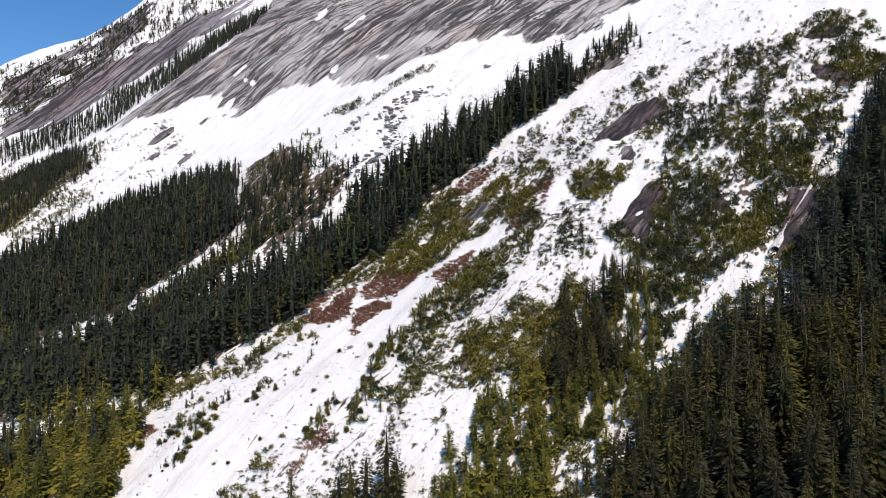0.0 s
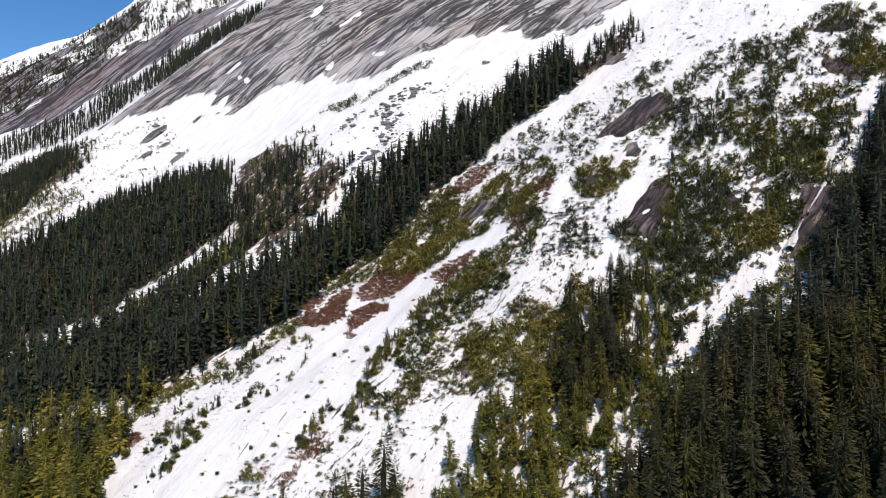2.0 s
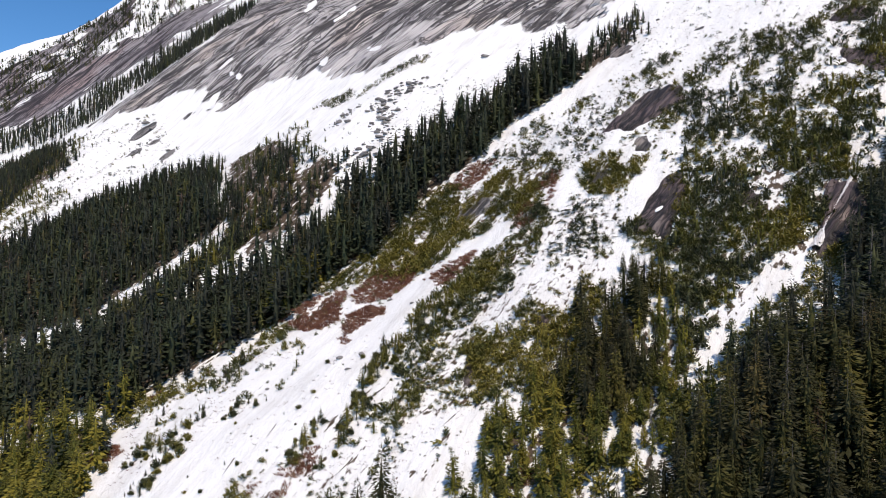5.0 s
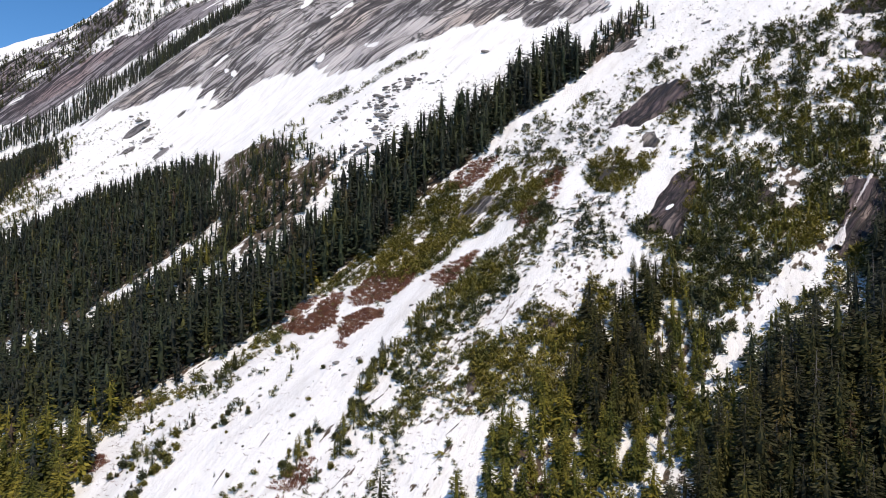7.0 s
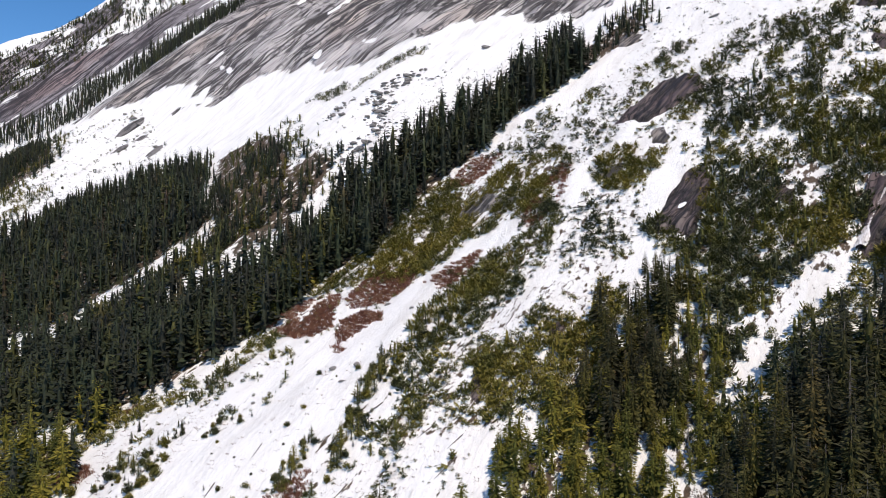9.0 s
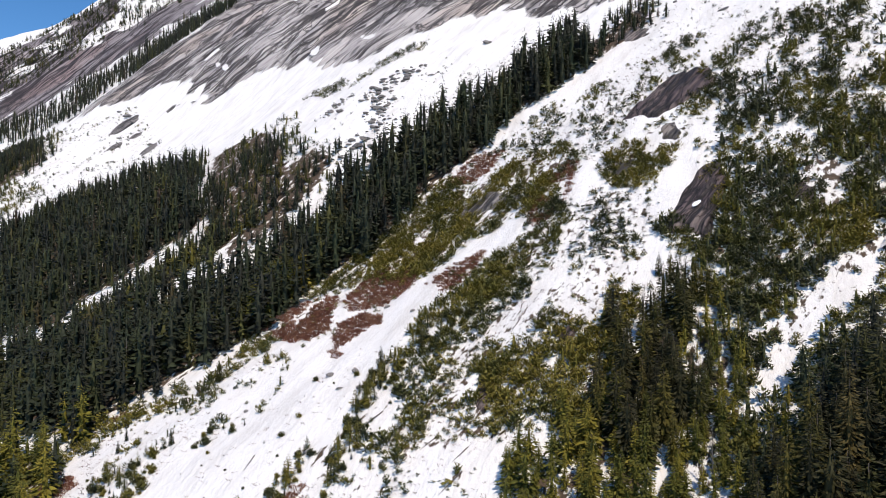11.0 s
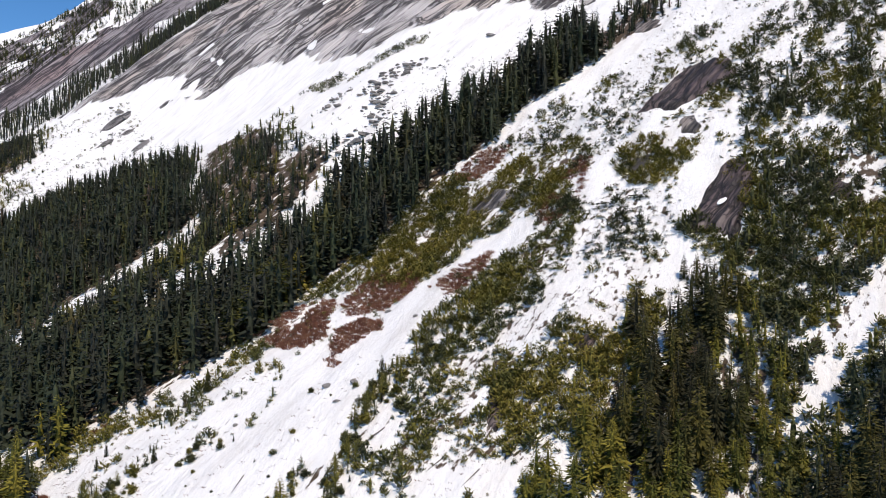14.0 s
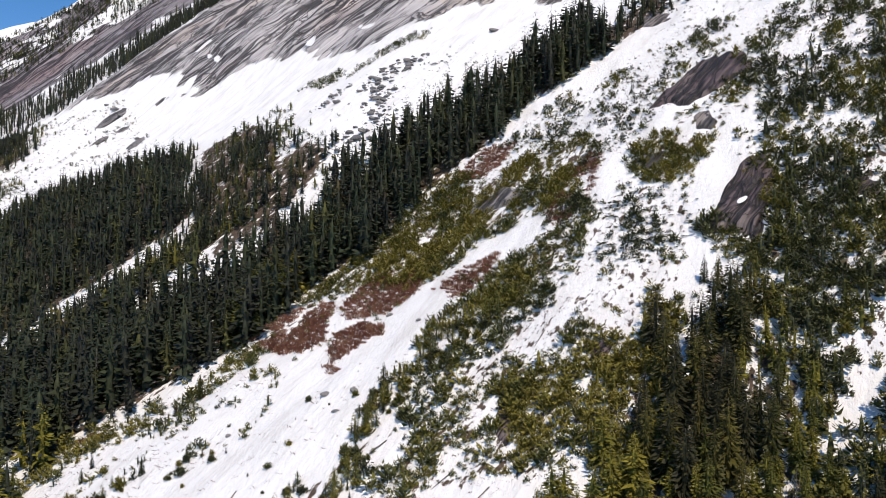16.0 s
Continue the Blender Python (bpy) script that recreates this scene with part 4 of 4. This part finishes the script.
def joined(name, mat, templates, places, label, category):
    """Many plants in one mesh: each place is (x, y, z, height, width, turn, tint)."""
    if not places:
        return None
    verts, faces, tints, base = [], [], [], 0
    for i, (x, y, z, high, wide, turn, tint) in enumerate(places):
        v, f = templates[i % len(templates)]
        c, s = math.cos(turn) * wide, math.sin(turn) * wide
        verts.append(np.stack([x + v[:, 0] * c - v[:, 1] * s, y + v[:, 0] * s + v[:, 1] * c, z + v[:, 2] * high], -1))
        faces.append(f + base)
        tints.append(np.full(len(v), tint))
        base += len(v)
    mesh = mesh_from(name, np.concatenate(verts), np.concatenate(faces), mat, tint=np.concatenate(tints))
    return tagged(new(name, mesh), label, category, kind="stuff")


def part(name, mesh, parent, label=""):
    ob = new(name, mesh)
    ob.parent = parent
    return tagged(ob, label)


def trunk_mesh(name, mat, height=0.9, radius=0.012, limbs=0, seed=0):
    """A tapered trunk for a tree one metre high, with dead limbs if any."""
    rng, verts, faces = random.Random(seed), [], []

    def rod(a, b, r1, r2, sides=6):
        a, b = Vector(a), Vector(b)
        side = (b - a).normalized().orthogonal().normalized()
        up = (b - a).normalized().cross(side)
        n = len(verts)
        for k in range(sides):
            turn = side * math.cos(k * 2 * math.pi / sides) + up * math.sin(k * 2 * math.pi / sides)
            verts.extend([tuple(a + turn * r1), tuple(b + turn * r2)])
        for k in range(sides):
            m = (k + 1) % sides
            faces.append((n + 2 * k, n + 2 * m, n + 2 * m + 1, n + 2 * k + 1))
    bend = (rng.uniform(-0.01, 0.01), rng.uniform(-0.01, 0.01), height * 0.5)
    rod((0, 0, -0.04), bend, radius, radius * 0.65)
    rod(bend, (0, 0, height), radius * 0.65, radius * 0.15)
    for _ in range(limbs):
        z, a, l = rng.uniform(0.2, 0.92), rng.random() * 6.28, rng.uniform(0.05, 0.13)
        l *= 1.15 - z
        rod((0, 0, z), (l * math.cos(a), l * math.sin(a), z - 0.3 * l), radius * 0.3, radius * 0.08, 3)
    return mesh_from(name, verts, faces, mat)


TREE_NAMES = {"fir": "fir_tree", "cedar": "cedar_tree"}
TRUNK = trunk_mesh("trunk", BARK)


def standing_tree(kind, template, place, label, group):
    x, y, z, high, wide, turn, tint = place
    root = new(TREE_NAMES[kind])
    root.matrix_world = Matrix.LocRotScale((x, y, z), Euler((0, 0, turn)), (wide, wide, high))
    tagged(root, label, "tree", group)
    part("trunk", TRUNK, root)
    part("crown", template, root)
    return root


def forests():
    near = {"fir": [conifer(s, 58, 16, 0.155 + 0.018 * (s % 3), 0.45, 0.5, wide=0.068, fill=0.32, fold=0.08) for s in range(6)],
            "cedar": [conifer(20 + s, 46, 16, 0.18 + 0.025 * (s % 2), 0.7, 0.35, 0.03, 0.35, 0.10, fill=0.34, fold=0.1) for s in range(5)]}
    crowns = {k: [mesh_from("crown", *t, OBJECT_NEEDLES[k]) for t in near[k]] for k in near}
    middle = {"fir": [conifer(40 + s, 16, 7, 0.185 + 0.02 * (s % 3), 0.5, 0.45, wide=0.22, core=4, fill=0.42, fold=0.2) for s in range(6)],
              "cedar": [conifer(60 + s, 20, 8, 0.2, 0.45, 0.45, 0.04, 0.5, 0.18, 5) for s in range(4)]}
    upland = [conifer(70 + s, 12, 6, 0.19 + 0.02 * (s % 3), 0.5, 0.45, wide=0.25, core=4, fill=0.42, fold=0.2) for s in range(6)]
    edge_trees = [conifer(90 + s, 34, 11, 0.155 + 0.02 * (s % 3), 0.65, 0.55, wide=0.12, core=4, fill=0.35) for s in range(5)]
    distant = [conifer(80 + s, 8, 5, 0.19, 0.5, wide=0.3, core=4) for s in range(4)]
    labels = {"right": "tall dark green fir in the dense forest", "clump": "dark fir in a clump amid the snowy scrub",
              "cedar_pair": "tall yellow-green cedar at the forest's foot", "cedars": "tall yellow-green cedar at the forest's foot", "olive": "olive-green young cedar above a snow gully",
              "fringe": "small olive-green cedar at the forest edge", "olive_low": "olive-green young cedar on the lower snow", "right_olive": "small olive-green cedar beside the fir clump"}
    stands = {"band": "dense band of dark firs running down the slope", "upper": "broad forest of dark firs below the snow apron",
              "strip": "far strip of firs beside the granite face", "gap_firs": "thin stand of young firs with snow between them", "left_firs": "sparse firs on far snowy ledges", "left_edge": "stand of dark firs below the far granite", "lane": "thin stand of young firs with snow between them", "open": "thin stand of young firs with snow between them", "band_top": "thin stand of firs high on the snow slope", "far_left": "sparse firs on far snowy ledges", "far_mid": "sparse firs on far snowy ledges", "right": "dense forest of tall dark firs"}
    nearest = []
    for number, (name, (outline, kind, spacing, low, high)) in enumerate(FOREST.items()):
        gx, gy, rng, _ = scatter(outline, spacing, 100 + number, {"upper": 0.12, "far_left": 0.5, "far_mid": 0.5, "band_top": 0.3, "open": 0.6, "left_firs": 0.3, "left_edge": 0.36, "gap_firs": 0.05, "lane": 0.68}.get(name, 0.0), 30.0)
        clear = inside(gx, gy, GULLY) < 1.0
        gx, gy = gx[clear], gy[clear]
        gz = ground(gx, gy) - 0.3
        places = []
        for x, y, z in zip(gx, gy, gz):
            h = low + (high - low) * rng.random() ** 0.8
            if rng.random() < 0.2:
                h *= rng.uniform(0.45, 0.8)
            places.append((x, y, z, h, h * rng.uniform(0.8, 1.25), rng.random() * 6.28, rng.random()))
        if name in ("right", "upper"):  # lower trees at the forest's edge
            depth = inside(gx, gy, outline)
            places = [(p[0], p[1], p[2], p[3] * k, p[4] * k, p[5], p[6]) for p, k in zip(places, np.clip(0.62 + depth / 30, 0.5, 1.0))]
        if name in labels:
            # the stretch nearest the flight stands tree by tree
            limit = {"right": 182, "cedars": 262, "right_olive": 206}.get(name, 400)
            for i, place in enumerate(places):
                if place[1] < limit:
                    standing_tree(kind, crowns[kind][i % len(crowns[kind])], place, labels[name], name.split("_")[0] + " trees")
            places = [p for p in places if p[1] >= limit]
        if places:
            joined("forest", NEEDLES[kind], distant if name in ("strip", "far_left", "far_mid") else edge_trees if name == "right" else upland if name in ("upper", "left_edge", "left_firs") else middle[kind], places, stands.get(name, "dense stand of dark conifers"), "forest")
    rng = random.Random(5)
    for i, (x, y, h) in enumerate(LONE_TREES):
        standing_tree("fir", crowns["fir"][i % 6], (x, y, float(ground(x, y)) - 0.3, h, h * rng.uniform(0.95, 1.25), rng.random() * 6, 0),
                      "tall dark fir standing alone in snow" if h > 9 else "small dark fir standing alone in snow", "lone firs")


forests()


def snags():
    meshes = [trunk_mesh("dead_trunk", DEADWOOD, 1.0, 0.010, 80, s) for s in range(4)]
    rng = random.Random(9)
    for i, (x, y, h) in enumerate(SNAGS):
        ob = new("dead_tree", meshes[i % 4])
        ob.matrix_world = Matrix.LocRotScale((x, y, float(ground(x, y))), Euler((rng.uniform(-0.04, 0.04), rng.uniform(-0.04, 0.04), rng.random() * 6)), (h, h, h))
        tagged(ob, "dead grey conifer with bare broken limbs", "dead tree", "dead trees")


snags()


def scrub():
    templates = [bush(s, 3, 12) for s in range(8)]
    light = [bush(80 + s, 2, 9) for s in range(6)]  # for the slopes farther off
    pressed = [bush(30 + s, 3, 8, True) for s in range(5)]
    single_templates = [bush(50 + s, 6, 20) for s in range(8)]
    bushes = [mesh_from("dwarf_conifer", *t, OBJECT_NEEDLES["scrub"]) for t in single_templates]
    taller = [conifer(300 + s, 10, 6, 0.27 + 0.05 * (s % 3), 0.7, 0.2, blunt=0.6, wide=0.26, core=4, fill=0.45) for s in range(6)]
    small_firs = [mesh_from("dwarf_conifer", *conifer(400 + s, 16, 8, 0.2 + 0.03 * (s % 2), 0.5, wide=0.22, core=4), OBJECT_NEEDLES["fir"]) for s in range(4)]
    saplings = [mesh_from("dwarf_conifer", *conifer(450 + s, 30, 10, 0.19 + 0.03 * (s % 3), 0.7, 0.3, 0.03, 0.4, 0.13, core=4, fill=0.3), OBJECT_NEEDLES["scrub"]) for s in range(5)]
    singles = ("chute_low", "chute_edge", "foot_low", "chute_scatter")
    for number, (name, (outline, spacing, low, high, clumping, olive)) in enumerate(SCRUB.items()):
        gx, gy, rng, vigour = scatter(outline, spacing, 300 + number, clumping)
        open_ground = np.ones(gx.shape, bool)
        for rock_name, rock_outline in SLABS.items():  # no roots on the bare slabs
            if not name.startswith("slab"):
                reach = 0.4 + 2.6 * rng.random(gx.shape) ** 3
                if rock_name not in "abcmn":  # small outcrops are half overgrown
                    reach = reach + 9.0 * (rng.random(gx.shape) < 0.45)
                open_ground &= inside(gx, gy, rock_outline) < reach
        open_ground &= inside(gx, gy, GULLY) < -0.2 + 1.6 * rng.random(gx.shape) ** 2
        gx, gy, vigour = gx[open_ground], gy[open_ground], vigour[open_ground]
        gz = ground(gx, gy) - 0.15
        shade = np.clip(olive + 0.75 * fractal(gx, gy, 13.0, 2, 5), 0, 1)
        places = []
        for x, y, z, v, tone in zip(gx, gy, gz, vigour, shade):
            h = low * (0.65 + 0.35 * v) + (high - low) * (0.3 + 0.7 * v) * rng.random() ** 1.6
            places.append((x, y, z, h, h * rng.uniform(0.85, 1.25), rng.uniform(-0.6, 0.6), float(np.clip(tone + rng.normal() * 0.16, 0, 1))))
        if name in singles:
            places.sort(key=lambda p: p[1])
            share = {"chute_low": 100, "chute_edge": 45, "foot_low": 90, "chute_scatter": 50}[name]
            places, rest = places[:share], [(x, y, z, min(h, 4.0), min(w, 4.0), turn, tint) for x, y, z, h, w, turn, tint in places[share:]]
            if rest:
                joined("scrub", NEEDLES["scrub"], templates + taller, rest, "low green scrub poking through snow", "shrubs")
            for i, (x, y, z, h, w, turn, tint) in enumerate(places):
                tall = h > 3.2
                ob = new("dwarf_conifer", saplings[i % 5] if tall else bushes[i % 8] if i % 3 else small_firs[i % 4])
                ob.matrix_world = Matrix.LocRotScale((x, y, z), Euler((0, 0, turn)), (w, w, h))
                tagged(ob, "low green dwarf conifer poking out of snow" if h < 2.5 else "bushy olive-green dwarf conifer on the snow slope", "shrub", "dwarf conifers")
        else:
            remote = min(p[1] for p in outline) > 310
            low_ones = [p for p in places if p[3] <= 4.4]
            tall_ones = [p for p in places if p[3] > 4.4]
            joined("scrub", NEEDLES["scrub"], light if remote else templates if high > 3.9 else templates + pressed, low_ones, "low green scrub poking through snow", "shrubs")
            joined("scrub", NEEDLES["scrub"], taller, tall_ones, "small olive-green conifers amid the snowy scrub", "shrubs")


scrub()


def thickets():
    templates = [brushwood(s, 34) for s in range(6)]
    for number, outline in enumerate(BRUSH.values()):
        gx, gy, rng, _ = scatter(outline, 1.0, 700 + number, 0.28, 6.0)
        places = [(x, y, z, rng.uniform(0.6, 1.6), rng.uniform(1.1, 2.0), rng.uniform(-0.6, 0.6), rng.random()) for x, y, z in zip(gx, gy, ground(gx, gy) - 0.1)]
        joined("alder_thicket", NEEDLES["twigs"], templates, places, "leafless red-brown alder brush flattened by snow", "brushwood")


thickets()


def debris():
    """Broken twigs and needles strewn over the snow by slides."""
    templates = [brushwood(40 + s, 5) for s in range(6)]
    for number, name in enumerate(("mid", "above_mid", "upper_snow", "bottom", "foot_low", "steep_top", "top_snow", "chute_scatter", "apron_left")):
        outline = SCRUB[name][0]
        gx, gy, rng, _ = scatter(outline, 4.5 if name in ("chute_scatter", "top_snow", "apron_left") else 2.4, 1200 + number, 0.4, 12.0)
        places = [(x, y, z, rng.uniform(0.25, 0.8), rng.uniform(0.9, 2.2), rng.uniform(-0.5, 0.5), 0.5 * rng.random()) for x, y, z in zip(gx, gy, ground(gx, gy) - 0.05)]
        joined("slide_debris", NEEDLES["twigs"], templates, places, "broken brown twigs strewn over the snow", "debris")


debris()


# ---- rock ----
def slab(outline, rise, seed, grey=False):
    """A whaleback of bare granite standing out of the slope."""
    xs, ys = [p[0] for p in outline], [p[1] for p in outline]
    size = max(0.5, (max(xs) - min(xs) + max(ys) - min(ys)) / 110)
    x, y = np.meshgrid(np.arange(min(xs) - 3, max(xs) + 3, size), np.arange(min(ys) - 3, max(ys) + 3, size))
    across, along = x * 0.815 - y * 0.58, x * 0.58 + y * 0.815
    rough = min(3.4, 0.055 * (max(xs) - min(xs) + max(ys) - min(ys)) + 0.8)
    side, joint = x * 0.6 - y * 0.8, x * 0.8 + y * 0.6
    deep = inside(x, y, outline) + 0.5 * rough * fractal(side, joint * 0.12, 2.4, 3, seed + 2) + rough * fractal(across, along * 0.45, 2.6 * rough, 5, seed)
    lift = np.clip((deep + 1.2) / 2.4, 0, 1)
    lift = lift * lift * (3 - 2 * lift)
    z = ground(x, y) - 1.0 + (rise + 1.0) * lift + lift * (0.5 * fractal(side, joint * 0.12, 2.5, 3, seed + 5) + 0.3 * np.abs(fractal(x, y, 6.0, 2, seed + 9)))
    sheet = side / 4.0 + 0.5 * fractal(side, joint * 0.25, 9.0, 3, seed + 7)
    z = z + lift * min(0.9, rise * 0.6) * (sheet - np.floor(sheet) - 0.5)
    keep = deep > -1.6
    index = -np.ones(x.shape, int)
    index[keep] = np.arange(keep.sum())
    quads = np.stack([index[:-1, :-1], index[:-1, 1:], index[1:, 1:], index[1:, :-1]], -1).reshape(-1, 4)
    quads = quads[(quads >= 0).all(1)]
    mesh = mesh_from("rock_slab", np.stack([x[keep], y[keep], z[keep]], -1), quads, GREY_SLAB if grey else SLAB)
    mesh.polygons.foreach_set("use_smooth", np.ones(len(mesh.polygons), bool))
    return tagged(new("rock_slab", mesh), "bare pale grey granite outcrop amid snow and scrub" if grey else "bare dark granite slab with grey streaks, ringed by snow", "rock", "granite slabs")


for number, (name, outline) in enumerate(SLABS.items()):
    slab(outline, {"a": 1.3, "b": 1.8, "c": 2.2, "d": 1.2, "e": 0.9, "f": 0.9, "g": 0.9, "h": 0.9}.get(name, 0.5), 900 + number, name in "dikmnpqrs")


def boulder_mesh(seed):
    bm = bmesh.new()
    bmesh.ops.create_icosphere(bm, subdivisions=2, radius=0.5)
    for v in bm.verts:
        n = v.co.normalized()
        lump = 1 + 0.35 * noise.noise(n * 1.3 + Vector((seed * 7.1, 0, 0))) + 0.12 * noise.noise(n * 4 + Vector((0, seed * 3.3, 0)))
        v.co = n * 0.5 * lump
        v.co.z = max(v.co.z, -0.22) * 0.72
        for k in range(4):
            face = Vector((math.cos(seed + k * 1.9), math.sin(seed * 2 + k * 2.3), 0.4 * math.sin(k + seed))).normalized()
            over = v.co.dot(face) - 0.40
            if over > 0:
                v.co -= face * over * 0.85
    mesh = bpy.data.meshes.new("boulder")
    bm.to_mesh(mesh)
    bm.free()
    mesh.materials.append(STONE)
    return mesh


def boulders():
    meshes = [boulder_mesh(s) for s in range(6)]
    rng = random.Random(21)
    spots = list(BOULDERS)
    for number, outline in enumerate(TALUS.values()):
        gx, gy, r, _ = scatter(outline, 3.0, 800 + number, 0.78, 12.0)
        spots += [(x, y, 0.8 + 4.2 * r.random() ** 2.5) for x, y in zip(gx, gy)]
    for i, (x, y, s) in enumerate(spots):
        ob = new("boulder", meshes[i % 6])
        ob.matrix_world = Matrix.LocRotScale((x, y, float(ground(x, y)) + s * 0.12), Euler((rng.uniform(-0.3, 0.3), rng.uniform(-0.3, 0.3), rng.random() * 6)), (s * rng.uniform(0.9, 1.7), s, s * rng.uniform(0.5, 0.9)))
        tagged(ob, "grey granite boulder half buried in snow", "boulder", "boulders")


boulders()


def fallen_logs():
    bark = trunk_mesh("log", BARK, 1.0, 0.03, 14, 77)
    rng = random.Random(31)
    for x, y, length in LOGS:
        ob = new("fallen_log", bark)
        a = math.atan2(FALL[1], FALL[0]) + rng.uniform(-0.5, 0.5)
        drop = float(ground(x + math.cos(a) * length, y + math.sin(a) * length) - ground(x, y))
        way = Vector((math.cos(a) * length, math.sin(a) * length, drop)).to_track_quat("Z", "X")
        ob.matrix_world = Matrix.LocRotScale((x, y, float(ground(x, y)) + 0.25), way, (length * 0.8, length * 0.8, length))
        tagged(ob, "dark fallen log lying down the snow slope", "log", "fallen logs")


fallen_logs()


# ---- meltwater ----
def waterfall():
    m, tree, shader = material("white_water")
    foam = grain(tree, slope_coordinates(tree, 0.3, 2.5, 0.4), 1.0, 5.0, 0.7)
    link(tree, ramp(tree, foam, ((0.35, (0.42, 0.38, 0.37)), (0.6, (0.80, 0.80, 0.82)))), shader.inputs["Base Color"])
    shader.inputs["Roughness"].default_value = 0.4
    relief(tree, shader, foam, 0.8, 0.3)
    verts, faces = [], []
    steps = 60
    for i in range(steps + 1):
        f = i / steps * (len(WATERFALL) - 1)
        k = min(int(f), len(WATERFALL) - 2)
        (ax, ay), (bx, by) = WATERFALL[k], WATERFALL[k + 1]
        x, y = ax + (bx - ax) * (f - k), ay + (by - ay) * (f - k)
        wide = 0.7 + 0.9 * i / steps + 0.35 * math.sin(i * 1.7) * math.sin(i * 0.61)
        for j in range(5):
            s = (j - 2) / 2
            px, py = x + s * wide, y - 0.3 * s * wide
            verts.append((px, py, float(ground(px, py)) + 1.5 + 0.7 * (1 - s * s) + 0.1 * math.sin(i * 2.3 + j)))
    for i in range(steps):
        for j in range(4):
            n = i * 5 + j
            faces.append((n, n + 1, n + 6, n + 5))
    mesh = mesh_from("waterfall", verts, faces, m)
    mesh.polygons.foreach_set("use_smooth", np.ones(len(mesh.polygons), bool))
    tagged(new("waterfall", mesh), "thin white meltwater fall running down a dark slab", "waterfall")


waterfall()


def slab_snow():
    m, tree, shader = material("old_snow")
    tone = grain(tree, place_of(tree), 1.5, 5.0, 0.6)
    link(tree, ramp(tree, tone, ((0.3, (0.80, 0.80, 0.81)), (0.7, (0.87, 0.88, 0.9)))), shader.inputs["Base Color"])
    shader.inputs["Roughness"].default_value = 0.8
    for x, y in SLAB_SNOW:
        bm = bmesh.new()
        bmesh.ops.create_icosphere(bm, subdivisions=3, radius=1.0)
        for v in bm.verts:
            v.co *= 1 + 0.25 * noise.noise(v.co * 1.5 + Vector((x, 0, 0)))
        mesh = bpy.data.meshes.new("snow_patch")
        bm.to_mesh(mesh)
        bm.free()
        mesh.materials.append(m)
        ob = new("snow_patch", mesh)
        upward = Vector((-0.4375, -0.6137, 1.0)).normalized()
        sideways = Vector((0.9, 0.35, 0.6)).cross(upward).normalized()
        turn = Matrix((sideways.cross(upward) * -1, sideways * -1, upward)).transposed()
        ob.matrix_world = Matrix.LocRotScale((x, y, float(ground(x, y)) + 2.0), turn.to_quaternion(), (1.8, 0.85, 0.25))
        tagged(ob, "small white snow patch lying on the dark slab", "snow patch", "snow patches")


slab_snow()
